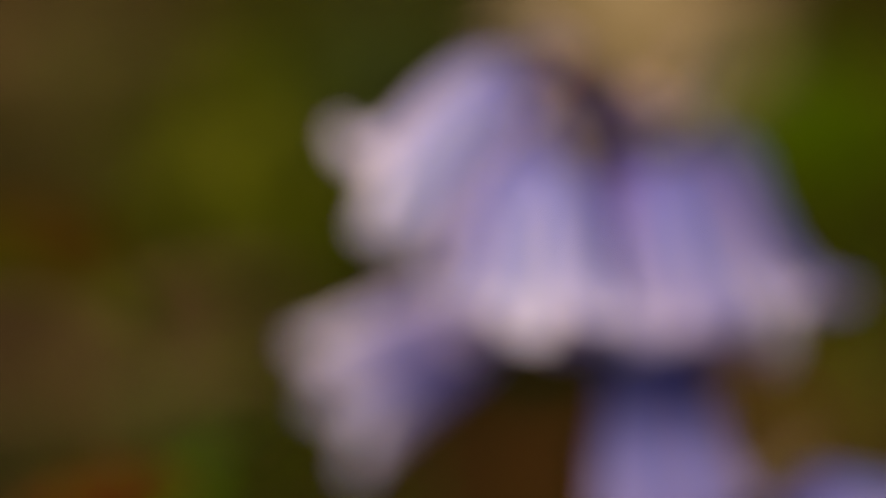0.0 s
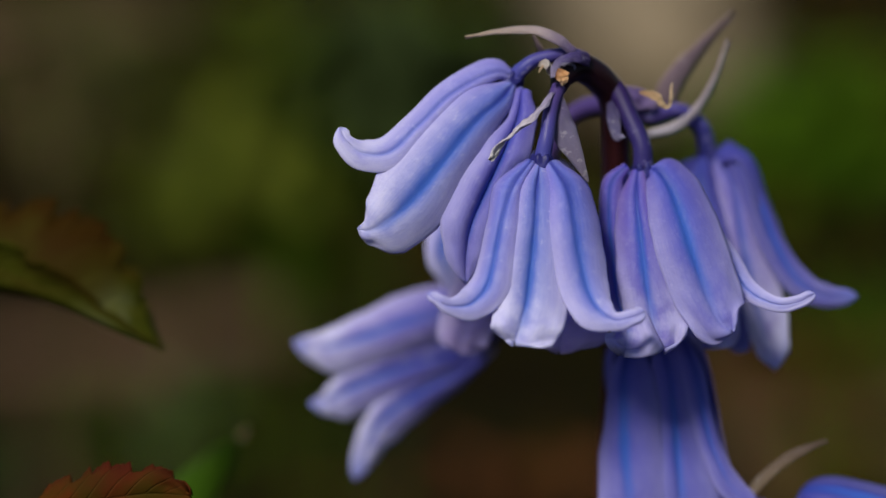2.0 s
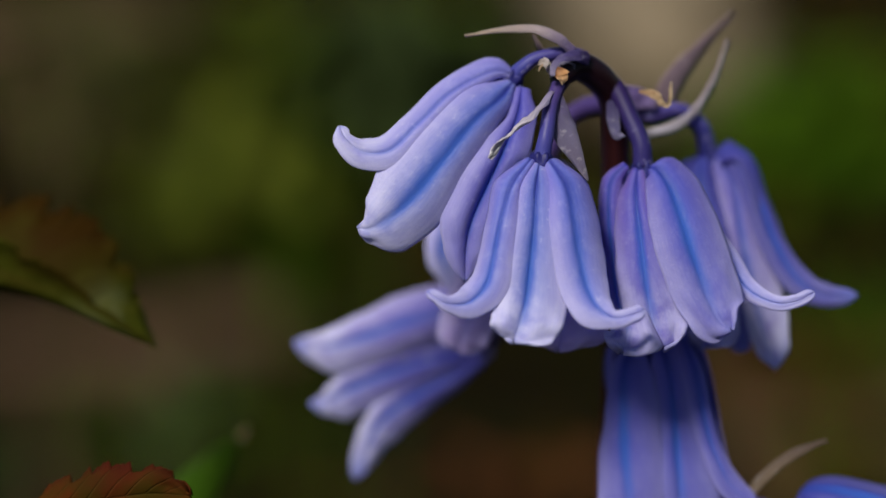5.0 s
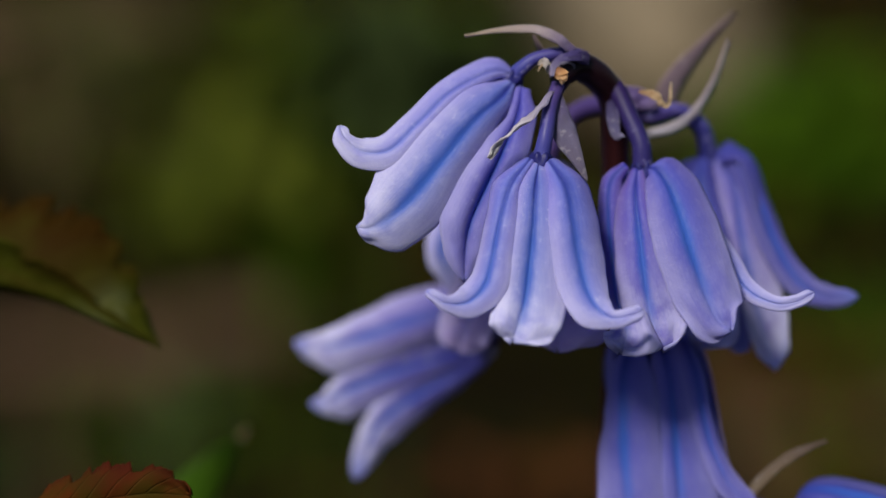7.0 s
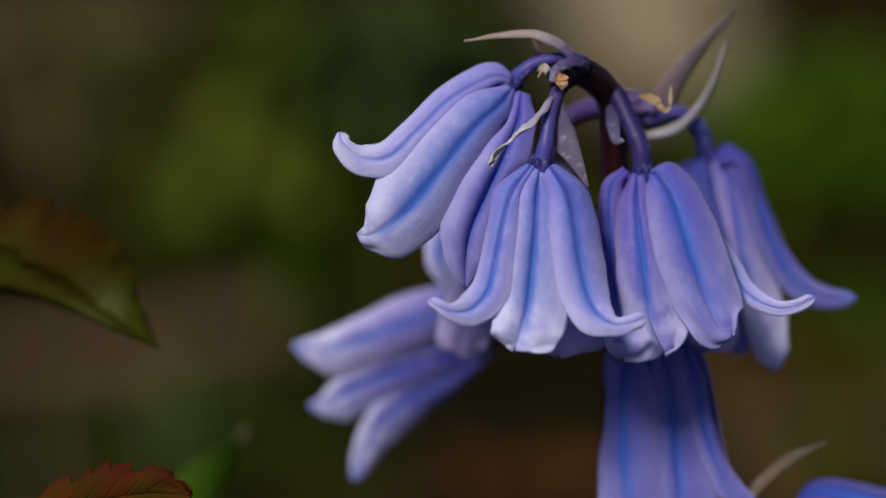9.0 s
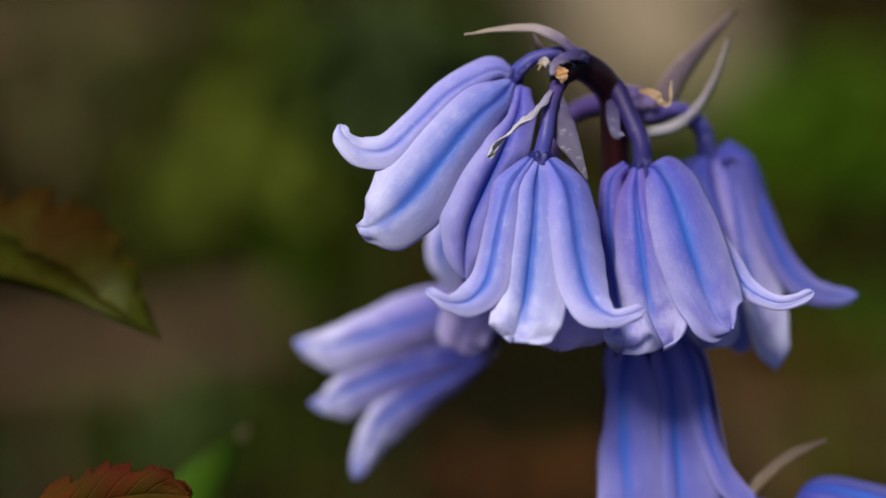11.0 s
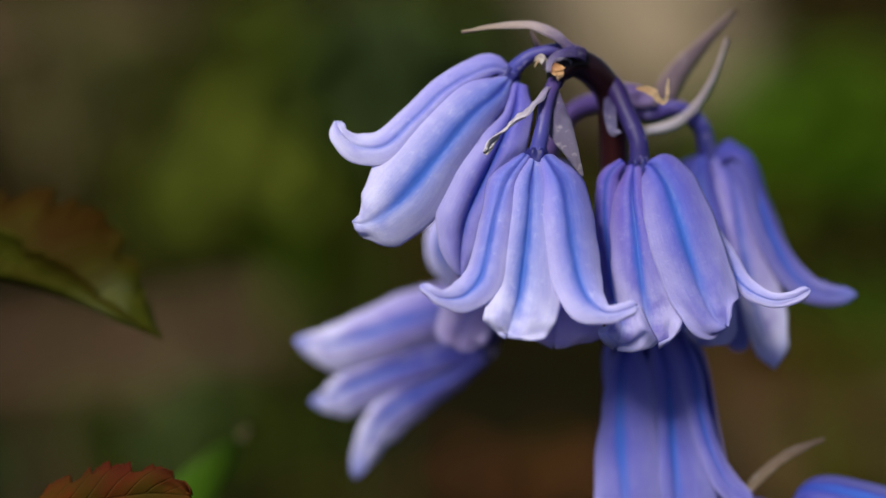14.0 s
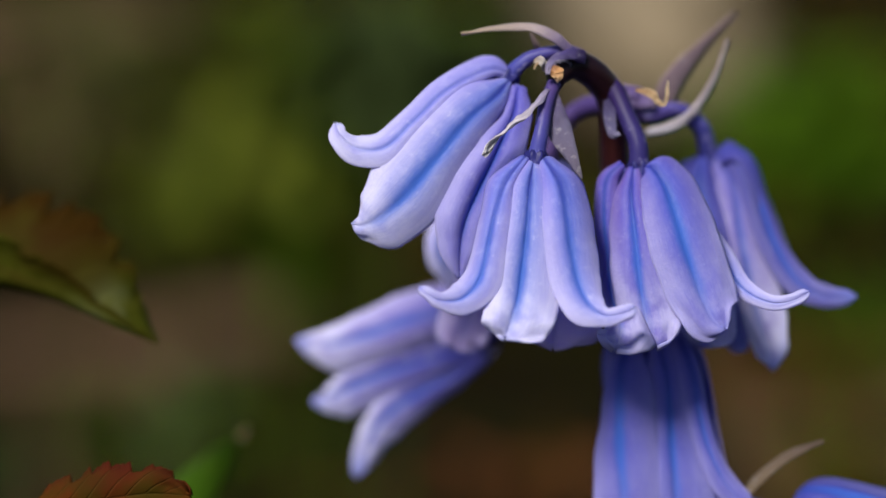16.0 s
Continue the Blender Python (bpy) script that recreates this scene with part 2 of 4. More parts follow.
BRACT_BROWN = bract_material("mauve brown bract", (0.14, 0.09, 0.10), (0.20, 0.14, 0.17), (0.26, 0.18, 0.20))
BRACT_BUFF = bract_material("buff papery bract", (0.62, 0.52, 0.44), (0.80, 0.72, 0.68), (0.62, 0.54, 0.60))
BRACT_DRY = bract_material("dry beige bract", (0.20, 0.15, 0.09), (0.22, 0.16, 0.11), (0.17, 0.12, 0.10))
PAPERY_ORANGE = bract_material("orange-tan papery scrap", (0.40, 0.13, 0.05), (0.76, 0.40, 0.17), (0.80, 0.56, 0.32))
PAPERY = bract_material("tan papery scrap", (0.56, 0.34, 0.18), (0.76, 0.56, 0.32), (0.80, 0.64, 0.42))
LEAF_DARK = leaf_material("bronzed bramble leaf", (0.034, 0.042, 0.003), (0.070, 0.074, 0.007), (0.034, 0.016, 0.002), -0.08, 0.65, 0.35, 0.24, 0.5)
LEAF_RED = leaf_material("red bramble leaf", (0.046, 0.028, 0.003), (0.095, 0.020, 0.004), (0.055, 0.010, 0.005), 0.0, 0.8, 0.25)
LEAF_GREEN = patchy("fresh green leaf", (0.052, 0.130, 0.008), (0.104, 0.205, 0.014), 90.0, 0.5, 0.4, 0.0)
SHOOT = stalk_material("reddish shoot", (0.05, 0.02, 0.01), (0.12, 0.06, 0.02), 0.55)
SOIL = soil_material()
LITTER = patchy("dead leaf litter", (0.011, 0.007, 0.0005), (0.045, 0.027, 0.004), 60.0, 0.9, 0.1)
GRASS = patchy("grass blades", (0.045, 0.063, 0.005), (0.096, 0.112, 0.012), 30.0, 0.7, 0.25)
GRASS_DULL = patchy("dull olive grass blade", (0.055, 0.058, 0.015), (0.096, 0.094, 0.031), 30.0, 0.75, 0.2, 0.0)
DRY_DULL = patchy("dull beige grass blade", (0.070, 0.043, 0.018), (0.115, 0.073, 0.033), 30.0, 0.8, 0.15, 0.0)
HERB_GREY = patchy("grey-green herb leaves", (0.033, 0.050, 0.014), (0.060, 0.084, 0.026), 40.0, 0.7, 0.25)
HERB = patchy("low herb leaves", (0.034, 0.078, 0.003), (0.082, 0.145, 0.007), 40.0, 0.7, 0.25)
DRY = patchy("dry stalks", (0.20, 0.155, 0.095), (0.40, 0.32, 0.23), 40.0, 0.8, 0.05)
RUSTY = patchy("rusty bark", (0.052, 0.018, 0.006), (0.092, 0.035, 0.013), 80.0, 0.85, 0.0)
TWIG = patchy("twig bark", (0.125, 0.075, 0.043), (0.235, 0.143, 0.088), 80.0, 0.85, 0.0)


# ---- mesh tools (mm inside a thing) ----
MM = 0.001


def smooth(x, lo, hi):
    x = min(1.0, max(0.0, (x - lo) / (hi - lo)))
    return x * x * (3 - 2 * x)


def part(name, mesh, material, parent, label=""):
    ob = new(name, mesh)
    mesh.materials.append(material)
    ob.parent = parent
    return tagged(ob, label) if label else ob


def grid_mesh(name, rows, uvs, closed=False, capped=False):
    """A smooth mesh over rows of points; closed: each row is a ring."""
    n, k = len(rows), len(rows[0])
    verts = [p for r in rows for p in r]
    faces, fuv = [], []
    for i in range(n - 1):
        for j in range(k if closed else k - 1):
            j2 = (j + 1) % k
            faces.append((i * k + j, i * k + j2, (i + 1) * k + j2, (i + 1) * k + j))
            ub = uvs[i][j + 1] if closed else uvs[i][j2]
            ut = uvs[i + 1][j + 1] if closed else uvs[i + 1][j2]
            fuv += [uvs[i][j], ub, ut, uvs[i + 1][j]]
    if capped:
        for i in (0, n - 1):
            for j in range(k // 2 - 1):
                q = (j, j + 1, k - 2 - j, k - 1 - j)
                faces.append(tuple(i * k + x for x in (q if i else q[::-1])))
                fuv += [uvs[i][x] for x in (q if i else q[::-1])]
    me = bpy.data.meshes.new(name)
    me.from_pydata(verts, [], faces)
    layer = me.uv_layers.new(name="UVMap")
    for d, w in zip(layer.data, fuv):
        d.uv = w
    me.polygons.foreach_set("use_smooth", [True] * len(faces))
    me.update()
    return me


def sheet_mesh(name, rows, normals, thick):
    """A closed sheet round rows of points: an outer skin, an inner one, and a rounded rim."""
    n, k = len(rows), len(rows[0])
    rings, uvs = [], []
    for i in range(n):
        th = [thick * (1 - 0.6 * abs(2 * j / (k - 1) - 1) ** 3) for j in range(k)]
        top = [rows[i][j] + normals[i][j] * th[j] * 0.5 for j in range(k)]
        low = [rows[i][j] - normals[i][j] * th[j] * 0.5 for j in range(k)]
        rings.append(top + low[::-1])
        us = [j / (k - 1) for j in range(k)]
        uvs.append([(u, i / (n - 1)) for u in us + us[::-1] + us[:1]])
    return grid_mesh(name, rings, uvs, closed=True, capped=True)


def spline(points, n):
    """Points along a smooth line through the given ones."""
    p = [Vector(q) for q in points]
    p = [p[0] * 2 - p[1]] + p + [p[-1] * 2 - p[-2]]
    out = []
    for i in range(n):
        x = i / (n - 1) * (len(p) - 3)
        k = min(int(x), len(p) - 4)
        f = x - k
        a, b, c, d = p[k:k + 4]
        out.append(0.5 * ((2 * b) + (c - a) * f + (2 * a - 5 * b + 4 * c - d) * f * f + (3 * b - a - 3 * c + d) * f ** 3))
    return out


def tube_mesh(name, points, radii, n=28, sides=12, knob=0.0):
    """A round stalk along a line, in metres; knob: how lumpy it is."""
    line = spline([Vector(p) * MM for p in points], n)
    rows, uvs = [], []
    side = Vector((0.3, 1, 0.2)).normalized()
    for i, q in enumerate(line):
        t = (line[min(i + 1, n - 1)] - line[max(i - 1, 0)]).normalized()
        side = (side - t * side.dot(t)).normalized()
        other = t.cross(side)
        x = i / (n - 1) * (len(radii) - 1)
        k = min(int(x), len(radii) - 2)
        r = (radii[k] + (radii[k + 1] - radii[k]) * (x - k)) * MM
        ring = []
        for j in range(sides):
            a = 2 * math.pi * j / sides
            way = side * math.cos(a) + other * math.sin(a)
            ring.append(q + way * r * (1 + knob * noise.noise((q + way * r) * 700)))
        rows.append(ring)
        uvs.append([(j / sides, i / (n - 1)) for j in range(sides + 1)])
    rows = [[line[0]] * sides] + rows + [[line[-1]] * sides]
    uvs = [uvs[0]] + uvs + [uvs[-1]]
    return grid_mesh(name, rows, uvs, closed=True)


def strap_mesh(name, points, widths, face, turn=0.0, cup=0.3, thick=0.25, n=30, ruffle=0.14):
    """A narrow leaf along a line (mm): widths along it, the way its face looks, and degrees by which it turns to its tip."""
    line = spline([Vector(p) * MM for p in points], n)
    rows, norms = [], []
    for i, q in enumerate(line):
        s = i / (n - 1)
        t = (line[min(i + 1, n - 1)] - line[max(i - 1, 0)]).normalized()
        f = Vector(face)
        f = (f - t * f.dot(t)).normalized()
        f = Matrix.Rotation(radians(turn * s), 3, t) @ f
        side = t.cross(f)
        x = s * (len(widths) - 1)
        k = min(int(x), len(widths) - 2)
        w = (widths[k] + (widths[k + 1] - widths[k]) * (x - k)) * MM * 0.5
        row, nr = [], []
        for j in range(9):
            c = j / 4 - 1
            rf = ruffle * MM * noise.noise(Vector((q.x * 1000, q.z * 1000, c * 2.4)))
            row.append(q + side * w * c - f * (cup * w * c * c) + f * rf)
            nr.append((f + side * (2 * cup * c)).normalized())
        rows.append(row)
        norms.append(nr)
    return sheet_mesh(name, rows, norms, thick * MM)


def scrap_mesh(name, points, widths, face, n=9, crumple=0.16, seed=0):
    """A dry papery scrap along a line (mm): thin, sharply creased, with a torn margin."""
    rows, norms = [], []
    for i in range(n):
        x = i / (n - 1) * (len(points) - 1)
        a = min(int(x), len(points) - 2)
        p, q = Vector(points[a]), Vector(points[a + 1])
        t = (Vector(points[min(a + 2, len(points) - 1)]) - Vector(points[max(a - 1, 0)])).normalized()
        f = (Vector(face) - t * t.dot(Vector(face))).normalized()
        side = t.cross(f)
        w = (widths[a] + (widths[a + 1] - widths[a]) * (x - a)) * 0.5
        row = []
        for j in range(6):
            c = j / 2.5 - 1
            torn = 1 + 0.30 * noise.noise(Vector((i * 0.83, 3.3 if c > 0 else 9.7, seed * 2.7 + 0.4))) * c * c
            fold = crumple * 1.6 * noise.noise(Vector((i * 0.61, j * 0.47, seed * 1.9 + 0.5)))
            row.append((p.lerp(q, x - a) + side * w * c * torn + f * fold + t * (0.4 * fold)) * MM)
        rows.append(row)
        norms.append([f] * 6)
    mesh = sheet_mesh(name, rows, norms, 0.07 * MM)
    mesh.polygons.foreach_set("use_smooth", [False] * len(mesh.polygons))
    return mesh


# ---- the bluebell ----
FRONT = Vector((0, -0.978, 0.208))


def petal_mesh(mid, left, right, back, groove=0.3, bulge=0.11, frill=0.12, seed=0, teeth=0, rows=50, notched=0.3):
    """A tepal along its midrib (mm): the widths of its two halves along it, and the degrees by which each half turns back from
    the midrib at base and tip (left, left, right, right); groove: how deep the midrib lies; bulge: how full the halves are;
    teeth: how many serrations its margin has."""
    n, k = rows, 25
    line = spline(mid, n)
    rows = []
    for i, q in enumerate(line):
        s = i / (n - 1)
        saw = (s * teeth) % 1.0
        notch = notched * (1 - saw ** 1.3) * (0.6 + 0.4 * math.sin(int(s * teeth) * 2.4)) + 0.07 * (1 - (saw * 3) % 1.0) if teeth else 0.0
        t = (line[min(i + 1, n - 1)] - line[max(i - 1, 0)]).normalized()
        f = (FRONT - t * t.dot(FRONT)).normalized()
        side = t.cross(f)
        end = max(0.0, (s - 0.93) / 0.07)
        row = []
        for j in range(k):
            c = 2 * j / (k - 1) - 1
            e = abs(c)
            widths = left if c > 0 else right
            x = s * (len(widths) - 1)
            a = min(int(x), len(widths) - 2)
            g = smooth(x - a, 0.0, 1.0) * 0.5 + (x - a) * 0.5
            w = (widths[a] + (widths[a + 1] - widths[a]) * g) * math.sqrt(max(0.01, 1 - end * end))
            w *= 1 + 0.05 * noise.noise(Vector((s * 8, 2.3 if c > 0 else -2.3, seed)))
            w *= 1 - notch * smooth(e, 0.55, 0.95)
            turn = radians(back[0] + (back[1] - back[0]) * s if c > 0 else back[2] + (back[3] - back[2]) * s)
            way = side * (math.cos(turn) if c > 0 else -math.cos(turn)) - f * math.sin(turn)
            out = f * math.cos(turn) + side * (math.sin(turn) if c > 0 else -math.sin(turn))
            full = bulge * w * (math.sin(math.pi * e ** 0.8) - 0.25 * e ** 3)
            rill = 0.28 * groove * math.exp(-(e / 0.15) ** 2) * smooth(s, -0.05, 0.15) * (1 - 0.6 * smooth(s, 0.6, 1.0))
            crimp = frill * smooth(s, 0.55, 0.95) * e * noise.noise(Vector((s * 7, c * 2.2, seed * 3.7))) * 2.2
            crimp += 0.10 * (0.4 + e) * noise.noise(Vector((s * 5, c * 1.4, seed * 1.9)))
            ragged = frill * 0.9 * smooth(s, 0.84, 1.0) * noise.noise(Vector((c * 3.1, seed * 2.3, 7.7)))
            row.append(q + way * w * e + out * (full + crimp) - f * rill + t * ragged)
        rows.append(row)
    norms = []
    for i in range(n):
        nr = []
        for j in range(k):
            du = rows[i][min(j + 1, k - 1)] - rows[i][max(j - 1, 0)]
            dv = rows[min(i + 1, n - 1)][j] - rows[max(i - 1, 0)][j]
            nr.append(du.cross(dv).normalized())
        norms.append(nr)
    return sheet_mesh("tepal", [[p * MM for p in r] for r in rows], norms, 0.30 * MM)


def tepal_mesh(az, length, width, body=4, flare=60, inset=0.0, seed=0):
    """One tepal of a bell that hangs down its -z: it leaves the base at az degrees (0: -y, 90: +x), turns down over the shoulder
    and flares at its tip; inset: how far (mm) it lies within the others."""
    n, k = 46, 19
    rho = Vector((math.sin(radians(az)), -math.cos(radians(az)), 0))
    axis, across = Vector((0, 0, -1)), Vector((math.cos(radians(az)), math.sin(radians(az)), 0))
    p = rho * 0.75
    rows, norms = [], []
    ds = length / (n - 1)
    for i in range(n):
        s = i / (n - 1)
        th = 104 * math.exp(-((s / 0.165) ** 1.7)) + body * (1 - math.exp(-s / 0.1))
        th += flare * smooth(s, 0.62, 1.12) ** 1.6 * 1.35
        th = radians(th)
        t = axis * math.cos(th) + rho * math.sin(th)
        nrm = rho * math.cos(th) - axis * math.sin(th)
        # half width along the tepal
        w = width * 0.5 * (0.68 + 0.32 * smooth(s, 0.0, 0.45))
        end = max(0.0, (s - 0.72) / 0.28)
        w *= math.sqrt(max(0.0015, 1 - end ** 2.1)) * (1 - 0.225 * end)
        cc = 0.55 * (1.5 - 0.8 * s)
        row, nr = [], []
        for j in range(k):
            c = 2 * j / (k - 1) - 1
            groove = 0.16 * math.exp(-(c / 0.16) ** 2) * (1 - 0.7 * s)
            wave = (0.03 + 0.07 * smooth(s, 0.6, 0.95)) * c * c * noise.noise(Vector((s * 9, c * 1.3, seed * 3.7)))
            lift = -cc * w * c * c * (1 - 0.35 * c ** 4) - groove * w * 0.55 - inset * (0.05 + 0.95 * smooth(s, 0.05, 0.62)) + wave * 7
            x = c * w * (1 - 0.20 * cc * c * c) * (1 + (0.04 + 0.035 * smooth(s, 0.6, 0.9)) * noise.noise(Vector((s * 11, (1 if c > 0 else -1) * 2.3, seed * 5.1))))
            row.append((p + across * x + nrm * lift) * MM)
            nr.append((nrm + across * (1.6 * cc * c)).normalized())
        rows.append(row)
        norms.append(nr)
        p = p + t * ds
    return sheet_mesh("tepal", rows, norms, 0.32 * MM)


def flower(plant, base, mouth, tepals, stalk=None, stalk_r=(0.8, 0.65, 0.75), stalk_mat=None, label="", defaults=None, tissue=None):
    """A bell: its deep blue receptacle carries the pedicel and six tepals. base and mouth: mm in the plant's space."""
    base, mouth = Vector(base), Vector(mouth)
    z = (base - mouth).normalized()
    y = Vector((0, 1, 0))
    y = (y - z * y.dot(z)).normalized()
    x = y.cross(z)
    turn = Matrix((x, y, z)).transposed().to_4x4()
    m = Matrix.Translation(base * MM) @ turn
    body = [(0, 0, 0.8), (0, 0, 0.35), (0, 0, -1.2), (0, 0, -2.4)]
    core = tube_mesh("receptacle", body, (0.8, 1.0, 1.0, 0.5), 18, 30)
    for q in core.vertices:
        lobe = 1 + 0.16 * math.cos(6 * math.atan2(q.co.y, q.co.x)) * smooth(q.co.z / MM, -0.6, 0.3)
        q.co.x, q.co.y = q.co.x * lobe, q.co.y * lobe
    ob = part("flower", core, OVARY, plant, label)
    ob.matrix_local = m
    for i, kw in enumerate(tepals):
        kw = dict(kw)
        mat = kw.pop("tissue", tissue or TEPAL)
        if "mid" in kw:
            mesh = petal_mesh(**kw, seed=i + base.x)
            mesh.transform(m.inverted())
        else:
            mesh = tepal_mesh(**{**(defaults or {}), **kw, "seed": i + len(tepals)})
        part("tepal", mesh, mat, ob)
    if stalk:
        back = m.inverted()
        pts = [back @ (Vector(q) * MM) / MM for q in stalk] + [Vector((0, 0, 0.2))]
        part("pedicel", tube_mesh("pedicel", pts, stalk_r, 26, 12, 0.05), stalk_mat or PEDICEL, ob)
    return ob


def bluebell():
    plant = tagged(new("bluebell_plant"), "flowering bluebell with drooping lilac-blue bells on a dark arched stem", "flower")
    plant.location = (0.0145, 0.0220, 0.0000)
    # stem: up from the ground behind the bells, arching forward to its nodding top
    part("stem", tube_mesh("stem", [(-4, 6, 0), (1.5, 3, 110), (2.5, 1, 180), (3.39, -7.29, 237.80), (3.30, -8.26, 247.68), (2.97, -10.01, 258.67), (2.58, -11.95, 268.80), (2.13, -13.59, 273.12), (0.57, -15.09, 275.68), (-1.49, -16.37, 276.85), (-2.96, -17.55, 276.14), (-3.53, -18.34, 274.83)],
                           (2.6, 2.4, 1.9, 1.6, 1.5, 1.45, 1.4, 1.45, 1.45, 1.4, 1.2, 0.7), 70, 16, 0.06), STEM, plant, "dark maroon arched flower stem")
    bell = dict(length=19.5, width=6.6)
    # upper bell, pointing out to its side
    flower(plant, (-7.89, -16.63, 275.62), (-18.28, -21.99, 264.85), [
        dict(mid=[(-7.91, -17.26, 276.04), (-9.83, -18.1, 276.43), (-13.64, -19.88, 274.78), (-16.87, -21.11, 271.87), (-19.56, -21.92, 269.49), (-22.24, -22.04, 269.41), (-23.86, -21.68, 270.65), (-24.42, -20.96, 271.62)], left=[1.28, 2.33, 1.99, 1.95, 1.96, 1.57, 0.66, 0.82], right=[0.29, 0.67, 1.04, 1.25, 1.66, 1.67, 1.23, 0.34], back=(45, 20, 0, -5), groove=0.5, tissue=TEPAL_SOFT),
        dict(mid=[(-7.74, -17.38, 275.45), (-9.03, -19.3, 274.15), (-11.48, -21.03, 272.24), (-14.71, -22.46, 268.39), (-17.67, -23.39, 265.01), (-20.19, -23.71, 263.0), (-21.7, -23.66, 262.28), (-22.62, -23.34, 262.32)], left=[0.72, 2.73, 3.47, 4.36, 4.44, 2.85, 1.73, 0.42], right=[0.41, 1.6, 2.4, 2.77, 3.9, 3.76, 1.79, 0.52], back=(12, 5, 25, 20), groove=0.45, frill=0.25, tissue=TEPAL_LIGHT),
        dict(mid=[(-6.98, -17.52, 274.81), (-7.55, -19.0, 272.18), (-8.87, -20.47, 269.13), (-10.5, -21.39, 265.73), (-11.9, -22.07, 262.56), (-12.39, -22.43, 259.87), (-12.44, -22.66, 256.87)], left=[0.56, 0.85, 2.0, 2.8, 3.02, 2.23, 0.55], right=[0.88, 2.05, 2.53, 2.71, 2.82, 2.29, 0.54], back=(-25, -10, -10, 0), groove=1.1, bulge=0.26, tissue=TEPAL_LILAC_SHADE),
        dict(az=100, flare=0, body=0, length=17, width=5), dict(az=165, flare=10, length=17), dict(az=-125, flare=0, body=0, length=15)],
        stalk=[(-0.20, -14.83, 276.42), (-1.03, -15.72, 277.53), (-2.71, -16.51, 278.13), (-5.45, -16.81, 277.68), (-6.81, -16.89, 276.81)], stalk_r=(0.8, 0.8, 0.66, 0.62, 0.7, 0.85), label="side-facing lilac bell with recurved tips", defaults=bell)
    # foremost bell
    flower(plant, (-5.2, -22.24, 268.51), (-6.42, -26.58, 252.87), [
        dict(mid=[(-6.14, -22.89, 268.79), (-8.0, -24.88, 266.66), (-9.09, -26.63, 263.75), (-9.74, -27.87, 260.76), (-10.44, -29.06, 258.05), (-12.08, -30.19, 256.58), (-14.08, -30.71, 256.54), (-15.23, -30.69, 257.13), (-15.97, -30.17, 257.66)], left=[0.84, 2.36, 1.76, 1.65, 1.93, 1.77, 0.79, 0.72, 0.56], right=[0.36, 0.88, 1.61, 1.93, 2.05, 1.54, 0.76, 0.44, 0.57], back=(50, 10, 0, -5), groove=0.55, tissue=TEPAL_CURL),
        dict(mid=[(-5.44, -22.96, 268.48), (-5.82, -24.89, 266.12), (-6.01, -26.54, 263.19), (-6.35, -27.84, 259.94), (-6.74, -28.99, 256.95), (-7.28, -30.01, 255.03), (-7.72, -30.7, 253.73), (-7.98, -30.96, 252.98)], left=[0.49, 1.97, 2.43, 2.63, 2.76, 2.86, 2.74, 1.2], right=[0.59, 2.02, 2.59, 3.42, 3.97, 4.01, 3.42, 1.54], back=(3, -5, 3, -5), groove=0.4, frill=0.8, tissue=TEPAL_LIGHT),
        dict(mid=[(-4.53, -22.92, 268.69), (-3.05, -24.88, 266.66), (-2.41, -26.63, 263.75), (-1.92, -27.87, 260.76), (-1.26, -29.06, 258.05), (-0.21, -30.39, 256.14), (1.27, -31.18, 255.31), (2.99, -31.32, 255.61), (4.05, -31.04, 255.97)], left=[0.52, 1.78, 2.23, 2.49, 2.6, 2.32, 1.06, 0.75, 0.61], right=[1.4, 3.26, 3.44, 3.18, 2.55, 1.58, 0.73, 0.77, 0.79], back=(0, -5, 48, 10), groove=0.5, tissue=TEPAL_CURL),
        dict(mid=[(-4.73, -21.4, 267.65), (-3.79, -19.35, 262.85), (-3.2, -19.29, 258.36), (-3.09, -20.2, 254.06), (-3.23, -21.51, 251.28), (-3.36, -22.28, 250.07)], left=[0.85, 1.99, 3.13, 3.79, 4.79, 1.82], right=[1.13, 2.27, 3.13, 4.19, 4.68, 2.04], back=(-20, -10, -20, -10), frill=0.6, tissue=TEPAL_BACK),
        dict(az=180, flare=20, length=13), dict(az=-128, inset=1.4, flare=10, length=13)],
        stalk=[(-3.44, -18.74, 275.32), (-4.24, -20.16, 273.46), (-4.72, -21.71, 270.98)], stalk_r=(0.7, 0.7, 0.72, 0.85), label="front lilac bell striped blue with curled tips", defaults=bell)
